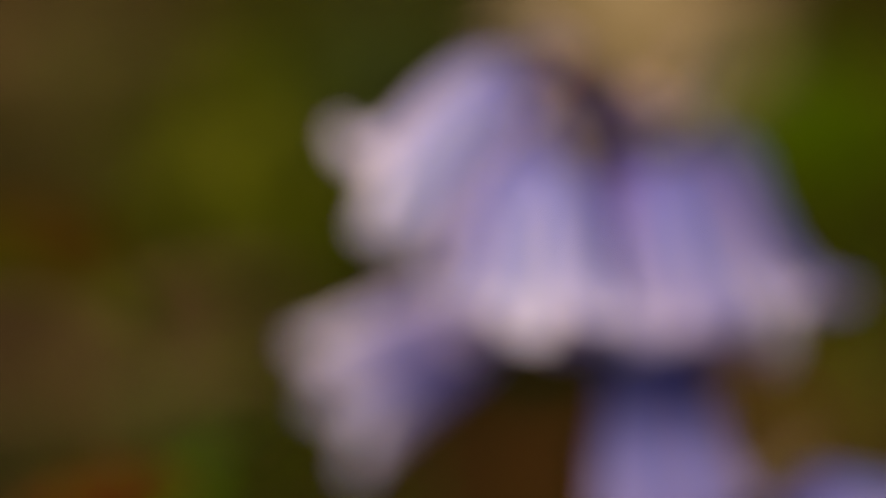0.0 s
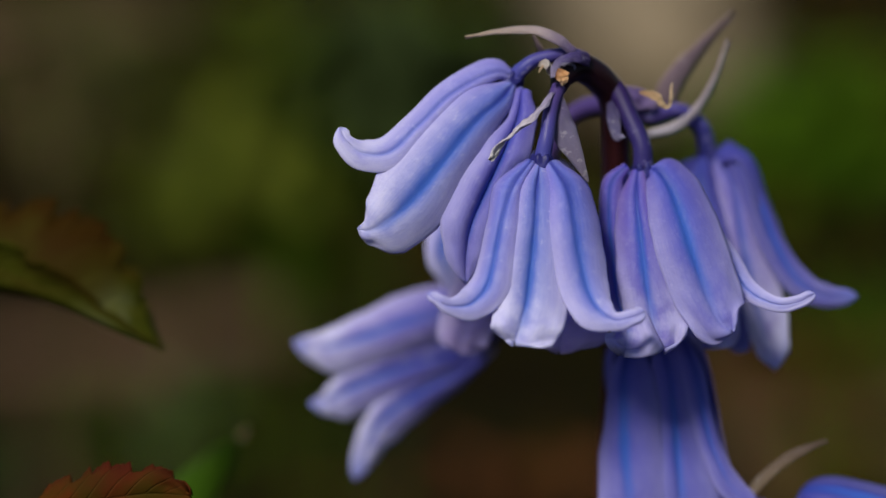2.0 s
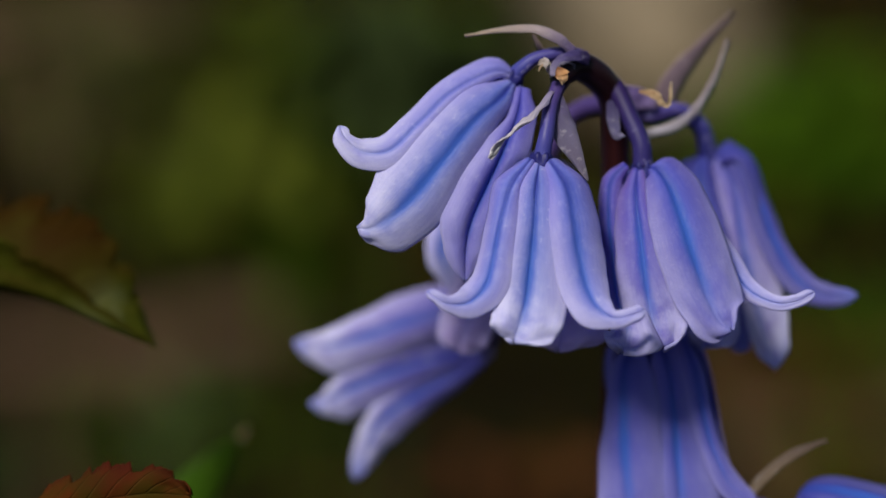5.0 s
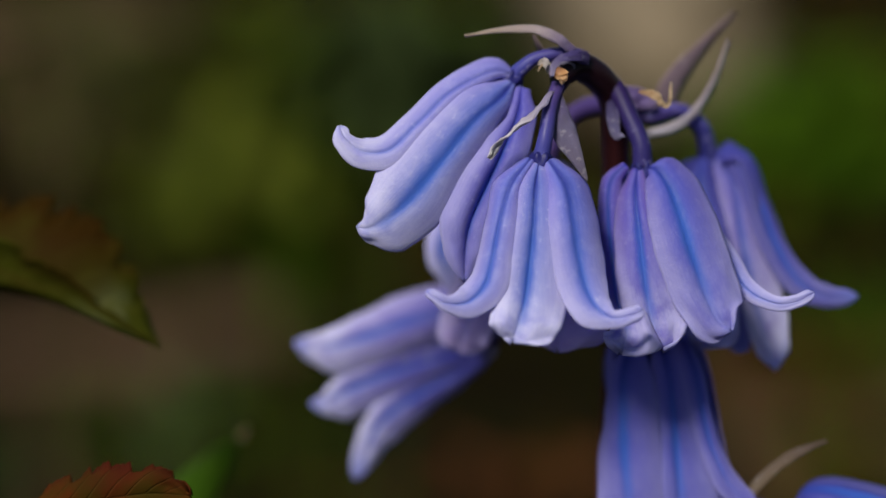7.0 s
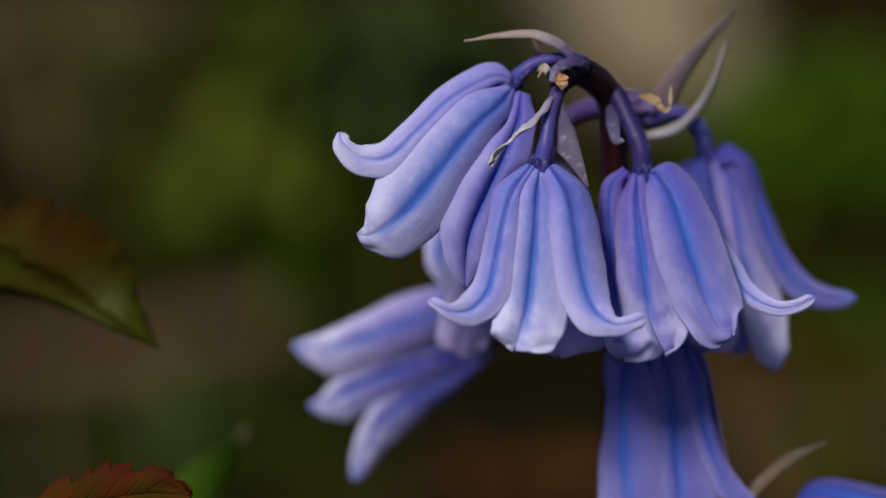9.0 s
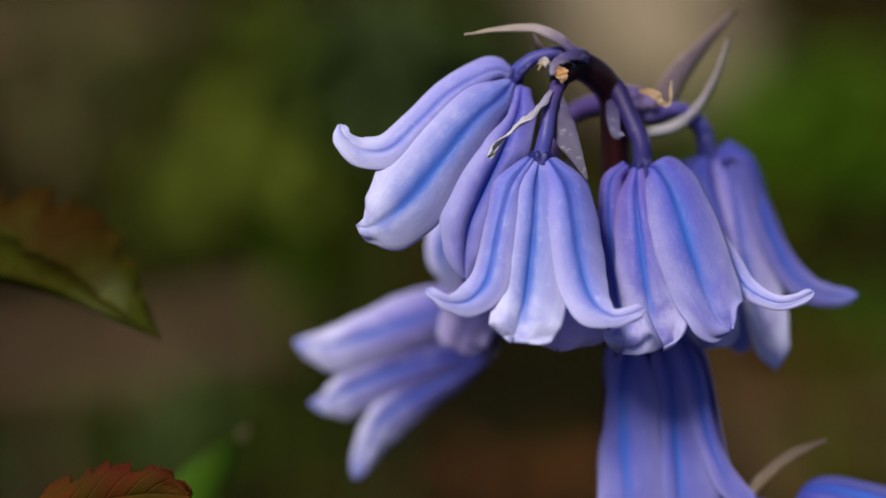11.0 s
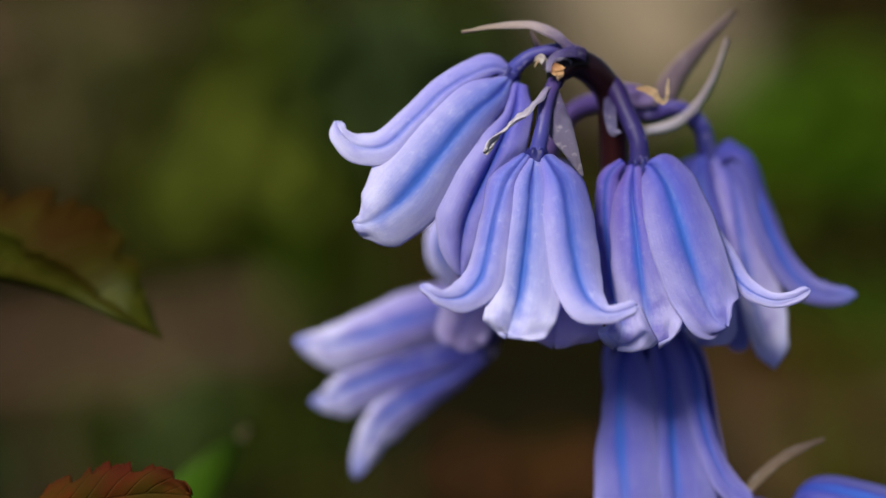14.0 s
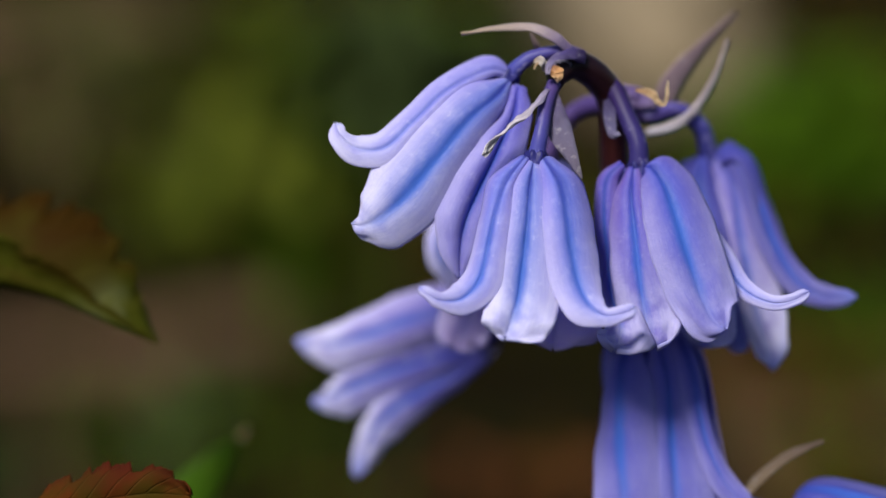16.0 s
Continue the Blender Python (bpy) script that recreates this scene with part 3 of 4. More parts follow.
    # its neighbour, turned a little aside
    flower(plant, (4.85, -18.45, 267.07), (8.02, -21.77, 251.46), [
        dict(mid=[(3.16, -19.05, 267.62), (1.62, -19.51, 265.93), (1.45, -20.45, 262.51), (1.83, -21.24, 258.78), (2.19, -23.0, 255.28), (2.85, -26.04, 253.6), (2.78, -27.2, 252.3), (2.35, -27.9, 251.3)], left=[0.59, 1.18, 1.17, 1.07, 1.16, 1.5, 2.2, 1.9], right=[0.45, 1.23, 1.25, 1.19, 1.39, 2.2, 3.4, 2.6], back=(50, 0, 10, -15), frill=1.1, tissue=TEPAL_PURPLE),
        dict(mid=[(4.25, -19.13, 267.25), (4.04, -20.98, 264.83), (4.28, -22.73, 261.87), (4.61, -23.99, 258.83), (5.0, -25.11, 255.5), (5.56, -26.05, 252.96), (6.08, -26.6, 251.33)], left=[0.82, 2.15, 2.66, 2.86, 2.65, 2.4, 1.6], right=[0.66, 1.3, 1.93, 2.46, 3.34, 3.4, 2.3], back=(35, 0, 3, 3), groove=0.6, frill=0.9, tissue=TEPAL_PURPLE),
        dict(mid=[(5.45, -19.12, 267.3), (6.14, -19.99, 267.07), (7.24, -21.35, 265.45), (8.24, -22.86, 262.72), (9.1, -24.06, 259.94), (10.24, -25.17, 256.61), (11.42, -26.22, 254.11), (12.67, -26.74, 253.08)], left=[0.44, 1.49, 2.5, 3.19, 3.37, 3.14, 2.74, 1.41], right=[0.72, 2.86, 3.56, 3.83, 3.91, 3.71, 3.29, 1.32], back=(-3, -5, 35, 10), groove=0.45, frill=0.5),
        dict(mid=[(6.15, -19.02, 267.78), (8.24, -18.69, 265.95), (10.73, -19.72, 262.08), (12.9, -21.07, 258.63), (14.69, -22.62, 256.14), (17.13, -24.07, 255.09), (19.21, -24.62, 255.38), (20.74, -24.65, 256.22)], left=[0.35, 0.78, 0.94, 0.99, 0.89, 0.75, 0.6, 0.53], right=[0.29, 0.96, 1.05, 1.3, 1.06, 0.74, 0.64, 0.63], back=(10, 0, 25, 0), tissue=TEPAL_CURL),
        dict(mid=[(5.04, -17.46, 266.95), (7.5, -15.43, 262.07), (9.82, -15.37, 257.51), (10.93, -16.3, 253.14), (11.11, -17.85, 250.66), (10.78, -18.62, 249.48)], left=[1.04, 2.09, 2.72, 2.82, 2.84, 1.4], right=[1.04, 2.61, 2.99, 3.39, 3.41, 1.86], back=(-20, -10, -20, -10), frill=0.4, tissue=TEPAL_PURPLE),
        dict(az=-150, flare=20, length=16)],
        stalk=[(1.77, -13.65, 275.25), (2.58, -14.93, 274.04), (3.50, -16.37, 272.04), (4.63, -17.93, 269.53)], stalk_r=(0.85, 0.95, 0.92, 0.9, 1.0), stalk_mat=PEDICEL_DARK, label="violet-blue bell with one tip curled outward", defaults=bell, tissue=TEPAL_VIOLET)
    # bell behind it, turned away
    flower(plant, (12.51, -6.34, 266.35), (17.68, -9.77, 250.19), [
        dict(mid=[(11.75, -7.05, 266.35), (11.45, -8.95, 263.68), (12.59, -10.99, 258.88), (13.9, -12.17, 253.33), (15.2, -13.11, 248.9), (15.99, -13.35, 247.79)], left=[0.82, 2.06, 2.19, 1.98, 1.41, 0.53], right=[0.77, 1.83, 1.89, 1.94, 1.98, 0.68], back=(35, 0, 10, 5)),
        dict(mid=[(12.95, -7.08, 266.24), (14.58, -8.83, 264.24), (15.17, -10.56, 259.95), (15.88, -11.58, 256.11), (16.99, -12.84, 251.16), (18.11, -13.64, 247.86), (18.73, -14.05, 245.93)], left=[0.73, 1.98, 1.43, 1.34, 1.37, 1.26, 0.26], right=[1.04, 1.73, 2.53, 3.16, 3.17, 2.22, 0.61], back=(10, 0, 25, 5), groove=0.5, tissue=TEPAL_WAN),
        dict(mid=[(13.58, -6.86, 267.25), (15.57, -8.28, 265.87), (17.4, -9.89, 262.13), (18.83, -11.11, 258.32), (21.02, -12.4, 254.66), (23.69, -13.0, 253.29), (26.86, -13.0, 253.29)], left=[0.84, 1.44, 1.69, 1.72, 1.53, 1.21, 0.79], right=[1.72, 1.11, 0.95, 1.02, 1.44, 1.17, 0.62], back=(-5, 0, 40, 5)),
        dict(az=82, inset=1.0, length=19), dict(az=150), dict(az=-112, flare=20, length=18)],
        stalk=[(3.62, -9.27, 271.78), (6.16, -9.46, 270.90), (9.08, -8.35, 271.30), (11.45, -7.71, 269.53)], stalk_r=(0.8, 0.8, 0.8, 0.85, 0.95), label="violet-blue bell half hidden behind its neighbour", defaults=bell, tissue=TEPAL_VIOLET_SHADE)
    # bell at the back of the cluster
    flower(plant, (-3.9, -2.51, 265.15), (-8.59, -7.09, 248.4), [
        dict(mid=[(-4.57, -3.26, 264.98), (-10.1, -4.77, 261.73), (-13.86, -6.18, 258.47), (-14.62, -6.91, 255.97), (-13.87, -7.33, 253.99), (-12.71, -7.5, 252.25)], left=[0.82, 1.46, 1.94, 1.62, 1.03, 0.54], right=[1.02, 2.19, 2.5, 2.38, 1.58, 0.89], back=(10, 0, 20, 10), groove=0.5),
        dict(mid=[(-4.39, -3.26, 264.98), (-7.52, -6.11, 260.22), (-10.02, -8.17, 255.36), (-11.74, -9.42, 250.93), (-12.66, -10.11, 248.15), (-12.89, -10.35, 247.02)], left=[0.51, 1.54, 2.34, 2.8, 2.62, 1.26], right=[0.75, 1.59, 2.48, 2.84, 2.73, 1.58], back=(10, 0, 20, 0), groove=0.3, frill=0.6, tissue=TEPAL_BACK),
        dict(mid=[(-3.81, -3.26, 264.98), (-2.88, -5.86, 258.99), (-2.93, -8.04, 253.56), (-3.52, -9.29, 249.13), (-3.8, -9.59, 247.72)], left=[0.6, 2.64, 3.19, 2.61, 1.16], right=[0.76, 2.16, 2.41, 2.3, 1.11], back=(15, 0, 25, 10), groove=0.4),
        dict(az=120, length=15, width=5), dict(az=180, length=15, width=5), dict(az=-120, length=14, width=5)],
        stalk=[(2.56, -8.22, 271.91), (0.12, -6.30, 271.32), (-1.89, -4.62, 269.61)], stalk_r=(1.0, 1.0, 0.9, 0.85), stalk_mat=PEDICEL_VIOLET, label="lilac bell at the back of the cluster", defaults=bell)
    # low bell that points away to the side
    flower(plant, (-9.35, 0.63, 246.2), (-22.89, -2.2, 237.69), [
        dict(mid=[(-9.37, 0.11, 247.13), (-13.55, -1.86, 248.94), (-18.27, -3.04, 248.2), (-22.39, -3.54, 246.8), (-25.92, -3.73, 245.88), (-28.29, -3.53, 245.89), (-30.06, -3.48, 246.12)], left=[2.37, 3.41, 3.31, 2.64, 1.99, 1.06, 0.32], right=[1.52, 2.78, 3.14, 3.35, 3.17, 1.83, 0.31], back=(40, 5, 20, 10), groove=0.3, tissue=TEPAL_WAN),
        dict(mid=[(-10.56, -0.45, 244.5), (-15.33, -2.09, 244.0), (-20.06, -3.17, 242.75), (-23.6, -3.65, 241.48), (-25.86, -3.66, 240.44), (-27.18, -3.39, 239.81), (-28.37, -3.26, 239.47)], left=[1.9, 2.48, 2.54, 2.05, 1.32, 0.58, 0.26], right=[1.22, 2.07, 2.53, 2.96, 2.99, 1.64, 0.43], back=(10, 5, 15, 5), groove=0.5),
        dict(mid=[(-10.26, -0.64, 243.62), (-14.44, -1.87, 241.67), (-18.29, -3.18, 239.82), (-21.43, -4.09, 237.49), (-22.85, -4.51, 234.54), (-23.69, -4.91, 231.7)], left=[1.75, 2.67, 2.21, 1.37, 1.17, 0.53], right=[0.75, 2.05, 2.64, 2.94, 1.83, 0.46], back=(5, 0, 25, 20), groove=0.5),
        dict(az=150, length=7, width=4), dict(az=180, length=8, width=4), dict(az=-150, length=7, width=4)],
        stalk=[(2.54, -8.75, 250.18), (-2.06, -8.51, 251.31), (-6.09, -8.75, 250.18)], label="half-open violet bell pointing sideways", defaults=bell, tissue=TEPAL_DIM)
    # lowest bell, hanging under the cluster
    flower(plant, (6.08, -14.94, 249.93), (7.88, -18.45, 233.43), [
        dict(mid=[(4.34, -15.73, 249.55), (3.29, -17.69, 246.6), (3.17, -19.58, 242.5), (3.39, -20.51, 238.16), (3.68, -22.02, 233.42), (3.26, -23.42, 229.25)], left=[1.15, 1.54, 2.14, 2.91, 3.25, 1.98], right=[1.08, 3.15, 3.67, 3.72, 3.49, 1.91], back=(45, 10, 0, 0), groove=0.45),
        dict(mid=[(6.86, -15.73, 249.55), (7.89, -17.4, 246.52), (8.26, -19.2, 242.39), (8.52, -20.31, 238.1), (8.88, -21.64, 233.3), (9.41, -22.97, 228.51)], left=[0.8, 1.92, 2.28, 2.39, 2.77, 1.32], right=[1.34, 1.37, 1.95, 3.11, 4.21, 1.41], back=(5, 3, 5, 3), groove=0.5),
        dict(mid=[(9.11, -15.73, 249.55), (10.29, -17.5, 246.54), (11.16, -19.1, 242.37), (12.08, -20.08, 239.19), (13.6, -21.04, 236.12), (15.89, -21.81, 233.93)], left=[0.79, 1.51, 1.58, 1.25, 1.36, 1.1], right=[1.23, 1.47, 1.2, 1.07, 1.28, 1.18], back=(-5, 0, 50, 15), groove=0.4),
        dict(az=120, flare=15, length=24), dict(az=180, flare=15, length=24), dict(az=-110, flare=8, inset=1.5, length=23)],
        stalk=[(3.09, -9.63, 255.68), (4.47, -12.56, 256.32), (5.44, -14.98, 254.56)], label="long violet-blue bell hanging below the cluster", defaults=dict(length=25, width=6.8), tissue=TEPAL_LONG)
    # a further bell low on the stem, of which the shoulder shows
    flower(plant, (20.7, -17.66, 231.85), (33.95, -22.41, 228.75), [
        dict(az=-60), dict(az=0), dict(az=60), dict(az=120), dict(az=180), dict(az=-120)],
        stalk=[(3.51, -10.33, 223.50), (9.64, -11.27, 228.71), (15.55, -14.68, 231.93)], label="violet-blue bell low on the stem", defaults=bell, tissue=TEPAL_VIOLET_SHADE)
    # bracts
    b = "bract"
    front = (0, -1, 0.25)
    part(b, strap_mesh(b, [(-1.87, -17.07, 278.37), (-3.61, -17.77, 279.88), (-6.04, -17.59, 280.73), (-9.30, -17.64, 280.52), (-12.44, -17.76, 279.93)], (1.0, 1.2, 1.3, 1.15, 0.9, 0.5, 0.15), (0.2, -0.9, 0.6), 40), BRACT, plant, "lilac grey papery bract")
    part(b, strap_mesh(b, [(-4.84, -15.15, 277.79), (-5.28, -14.95, 278.75), (-5.77, -14.74, 279.72)], (0.7, 0.5, 0.15), front), BRACT_BROWN, plant, "small mauve bract")
    part(b, strap_mesh(b, [(-4.03, -19.87, 274.83), (-5.88, -22.25, 273.24), (-8.05, -23.62, 271.62), (-9.28, -23.85, 270.53), (-10.24, -24.15, 269.12)], (0.4, 0.85, 0.75, 0.7, 0.9, 1.0, 0.9, 0.35), (-0.5, -0.75, 0.5), 110, ruffle=0.5, thick=0.1, n=60), BRACT_PALE, plant, "pale twisted bract")
    part(b, strap_mesh(b, [(-3.36, -19.44, 274.5), (-3.27, -20.37, 272.51), (-2.87, -21.22, 270.9), (-2.06, -22.58, 269.34), (-0.88, -24.1, 267.0)], (0.6, 1.8, 2.5, 2.1, 1.3, 0.2), front, 10, ruffle=0.3, thick=0.12), BRACT_GREY, plant, "broad grey bract")
    part(b, strap_mesh(b, [(1.89, -15.61, 273.26), (1.93, -16.91, 271.96), (2.08, -18.2, 270.68), (2.43, -18.8, 270.28), (2.86, -18.75, 270.49)], (0.9, 1.3, 1.1, 0.7, 0.3), front, 40, ruffle=0.5), BRACT_DUSK, plant, "short curled dusky bract")
    part(b, strap_mesh(b, [(7.38, -8.32, 271.46), (8.6, -6.84, 273.65), (11.25, -4.19, 276.5), (15.33, -0.34, 280.19)], (1.4, 2.4, 2.2, 1.3, 0.3), front, 50), BRACT_BROWN, plant, "mauve brown pointed bract")
    part(b, strap_mesh(b, [(5.74, -10.82, 269.35), (8.5, -10.68, 270.01), (10.68, -9.37, 271.34), (12.65, -7.79, 273.96), (14.06, -6.91, 278.12)], (0.7, 1.0, 1.05, 0.85, 0.2), (0.3, -0.9, 0.4), 60), BRACT_MAUVE, plant, "mauve grey curved bract")
    part(b, strap_mesh(b, [(2.85, -11.91, 273.82), (4.65, -11.08, 272.91), (6.49, -10.74, 272.12)], (1.2, 2.3, 1.4), front, 20, ruffle=0.5), BRACT_LILAC, plant, "lilac membranous bract")
    part(b, scrap_mesh(b, [(4.45, -16.40, 274.37), (5.50, -16.93, 274.29), (6.17, -17.49, 274.04), (6.55, -17.63, 273.40), (7.15, -17.69, 273.08), (7.43, -17.56, 273.72), (7.43, -17.38, 274.57), (7.53, -17.19, 275.43)], (0.27, 0.71, 0.82, 0.60, 0.38, 0.38, 0.33, 0.16), front, 24, 0.14, 3), PAPERY, plant, "tan papery bract tip")
    part(b, scrap_mesh(b, [(-5.43, -19.31, 277.53), (-4.85, -19.57, 277.73), (-4.53, -19.76, 277.32), (-4.30, -19.46, 276.79), (-4.01, -19.03, 276.40)], (0.54, 0.92, 0.76, 0.65, 0.32), front, 10, 0.22, 1), BRACT_BUFF, plant, "whitish crumpled papery bract")
    part(b, scrap_mesh(b, [(-5.02, -19.73, 277.48), (-5.29, -19.99, 277.19), (-5.45, -19.87, 276.79)], (0.16, 0.22, 0.13), front, 6, 0.06, 5), PAPERY, plant, "thin tan papery shred")
    part(b, scrap_mesh(b, [(-4.02, -19.23, 276.92), (-3.63, -20.26, 276.90), (-3.26, -20.32, 276.58), (-3.09, -20.42, 276.11), (-3.13, -20.01, 275.67)], (0.43, 0.86, 1.30, 0.92, 0.38), front, 11, 0.24, 2), PAPERY_ORANGE, plant, "orange-tan papery scrap")
    part(b, strap_mesh(b, [(-0.38, -17.71, 277.80), (-1.63, -18.65, 278.20), (-2.62, -19.17, 278.16), (-3.49, -19.23, 277.84), (-4.00, -19.88, 277.23), (-4.18, -20.55, 276.45)], (1.41, 1.25, 0.92, 0.65, 0.60, 0.49), (0, -0.9, 0.4), 20, ruffle=0.3, thick=0.12), BRACT_VIOLET, plant, "violet scale wrapped over the stem")
    part(b, strap_mesh(b, [(-3.54, -18.16, 277.15), (-2.67, -18.15, 277.21), (-1.86, -18.20, 276.94)], (0.54, 0.76, 0.49), front, 10, ruffle=0.2, thick=0.1), BRACT_LILAC_PALE, plant, "pale inner side of the wrapped scale")
    part(b, strap_mesh(b, [(14.56, -20.53, 233.23), (16.79, -19.90, 236.23), (19.86, -19.39, 238.63), (23.32, -19.08, 240.05)], (0.8, 1.5, 1.2, 0.4), (-0.5, -0.5, 0.7), 0, 0.15), BRACT_DRY, plant, "dry beige bract")
    return plant


# ---- leaves beside it ----
def bramble_dark():
    thing = tagged(new("bramble_shoot"), "bramble shoot with a folded bronze-green serrated leaf", "plant")
    thing.location = (-0.0618, 0.0350, 0.0000)
    part("shoot_stem", tube_mesh("shoot stem", [(0, 0, 0), (2, 1, 90), (6, 0, 180), (3.03, -7.15, 259.69), (7.66, -9.04, 260.66), (11.85, -12.46, 259.39)], (1.6, 1.4, 1.1, 0.9, 0.6, 0.5), 40, 10, 0.05), SHOOT, thing)
    part("leaf", petal_mesh([(12.44, -19.97, 253.80), (17.90, -21.74, 252.89), (22.67, -23.01, 251.90), (27.88, -23.95, 249.89), (30.74, -24.21, 248.72), (33.72, -24.03, 247.55)], [5.85, 6.05, 4.52, 2.10, 1.33, 0.40], [10.03, 11.51, 11.61, 8.26, 4.64, 0.58], (-155, -160, 15, 25), groove=0.1, frill=0.4, teeth=11, rows=133, notched=0.2), LEAF_DARK, thing, "bronze-green serrated leaf, folded along its midrib")
    return thing


def bramble_red():
    thing = tagged(new("bramble_shoot"), "low bramble shoot with a red-brown serrated leaf", "plant")
    thing.location = (-0.0455, 0.0200, 0.0000)
    part("shoot_stem", tube_mesh("shoot stem", [(0, 0, 0), (-2, 1, 80), (-3, 0, 170), (2.14, -27.36, 230.17), (4.30, -26.63, 233.60)], (1.4, 1.2, 0.9, 0.7, 0.5), 36, 10, 0.05), SHOOT, thing)
    part("leaf", petal_mesh([(4.9, -25.35, 234.87), (8.85, -26.1, 236.13), (13.23, -26.44, 236.97), (17.54, -26.32, 237.5), (21.32, -25.89, 237.14)], [2.2, 3.88, 4.85, 3.86, 1.26], [0.91, 2.8, 4.04, 3.2, 1.54], (30, 20, 20, 10), groove=0.4, frill=0.7, teeth=9, rows=109, notched=0.42), LEAF_RED, thing, "red-brown serrated leaf with ragged teeth")
    return thing


def green_leaf():
    thing = tagged(new("bluebell_leaf"), "fresh green strap leaf with a dry brown tip", "leaf")
    thing.location = (-0.0404, 0.0450, 0.0000)
    part("blade", petal_mesh([(-2, -22, 0), (-2, -24, 90), (-1, -27, 160), (7.04, -16.48, 217.60), (10.04, -15.44, 222.49), (12.98, -14.61, 226.40), (15.48, -13.95, 229.52), (18.16, -13.37, 232.26)], [3.07, 3.07, 3.07, 3.07, 3.18, 2.72, 2.15, 0.30], [2.69, 2.69, 2.69, 2.69, 2.75, 2.29, 1.33, 0.27], (25, 25, 5, 5), groove=0.5, bulge=0.04, rows=80), LEAF_GREEN, thing)
    part("dry_tip", strap_mesh("dry tip", [(17.96, -13.98, 231.92), (18.39, -13.82, 232.66), (18.70, -13.70, 233.21)], (0.45, 0.42, 0.15), (0.2, -0.9, 0.4), 0, 0.2, 0.3, 8), PAPERY, thing, "dry brown tip")
    return thing


# ---- woodland floor ----
def ground_height(x, y):
    return 0.018 * noise.noise(Vector((x * 2.1, y * 2.1, 0.3))) + 0.007 * noise.noise(Vector((x * 9, y * 9, 4.1)))


def make_ground():
    xs = [-400, -60, -12, -4] + [-2 + 0.08 * i for i in range(51)] + [4, 12, 60, 400]
    ys = [-400, -60, -12, -3] + [-1 + 0.08 * i for i in range(76)] + [8, 16, 60, 400]
    rows = [[Vector((x, y, ground_height(x, y) if abs(x) < 5 and -4 < y < 9 else 0.0)) for x in xs] for y in ys]
    me = grid_mesh("ground", rows, [[(0, 0)] * len(xs) for _ in ys])
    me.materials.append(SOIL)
    return tagged(new("ground", me), "dark woodland soil under leaf litter", "ground", kind="structure")


class Pile:
    """Collects many small leaves or stalks for one mesh."""

    def __init__(self):
        self.v, self.f = [], []

    def leaf(self, at, length, width, yaw, pitch, roll, fold=0.3, segs=4):
        m = Matrix.Translation(at) @ Euler((roll, -pitch, yaw)).to_matrix().to_4x4()
        o = len(self.v)
        for i in range(segs + 1):
            s = i / segs
            w = width * 0.5 * max(0.04, math.sin(math.pi * (0.08 + 0.92 * s)) ** 0.8)
            bend = -fold * length * (s - 0.3) ** 2
            for c in (-1, 0, 1):
                self.v.append(m @ Vector((s * length, c * w, bend + abs(c) * w * 0.35)))
        for i in range(segs):
            for j in range(2):
                a = o + i * 3 + j
                self.f.append((a, a + 1, a + 4, a + 3))

    def stalk(self, a, b, r0, r1, sag=0.0, segs=5, sides=5):
        a, b = Vector(a), Vector(b)
        t = (b - a).normalized()
        u = t.orthogonal().normalized()
        w = t.cross(u)
        o = len(self.v)
        for i in range(segs + 1):
            s = i / segs
            q = a.lerp(b, s) + Vector((0, 0, -sag * 4 * s * (1 - s)))
            r = r0 + (r1 - r0) * s
            for j in range(sides):
                g = 2 * math.pi * j / sides
                self.v.append(q + u * math.cos(g) * r + w * math.sin(g) * r)
        for i in range(segs):
            for j in range(sides):
                j2 = (j + 1) % sides
                self.f.append((o + i * sides + j, o + i * sides + j2, o + (i + 1) * sides + j2, o + (i + 1) * sides + j))

    def mesh(self, name, material):
        me = bpy.data.meshes.new(name)
        me.from_pydata([tuple(p) for p in self.v], [], self.f)
        me.polygons.foreach_set("use_smooth", [True] * len(self.f))
        me.materials.append(material)
        me.update()
        return me


def litter(rng):
    pile = Pile()
    for _ in range(5200):
        x, y = rng.uniform(-1.3, 1.3), rng.uniform(-0.5, 4.2)
        if y < 1.2 and rng.random() < 0.7 * min(1.0, (1.2 - y) / 0.35):
            continue
        size = rng.uniform(0.02, 0.055)
        pile.leaf((x, y, ground_height(x, y) + rng.uniform(0.004, 0.022)), size, size * rng.uniform(0.35, 0.7), rng.uniform(0, 6.28), rng.uniform(-0.4, 0.5), rng.uniform(-0.5, 0.5), rng.uniform(0.2, 0.9))
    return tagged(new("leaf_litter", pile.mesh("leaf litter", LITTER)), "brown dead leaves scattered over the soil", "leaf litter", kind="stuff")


def tuft(rng, name, spot, radius, count, height, width, material, label, category, lean=0.1):
    """A clump of grass or herb leaves that rise from the ground."""
    pile = Pile()
    for _ in range(count):
        a, r = rng.uniform(0, 6.28), radius * math.sqrt(rng.random())
        x, y = r * math.cos(a), r * math.sin(a)
        h = height * rng.uniform(0.5, 1.15)
        pile.leaf((x, y, -0.005), h, width * rng.uniform(0.7, 1.3), rng.uniform(0, 6.28), rng.uniform(lean, lean + 0.9), rng.uniform(-0.3, 0.3), rng.uniform(0.2, 0.7), 5)
    ob = new(name, pile.mesh(name, material))
    ob.location = (spot[0], spot[1], ground_height(*spot))
    return tagged(ob, label, category, kind="stuff")


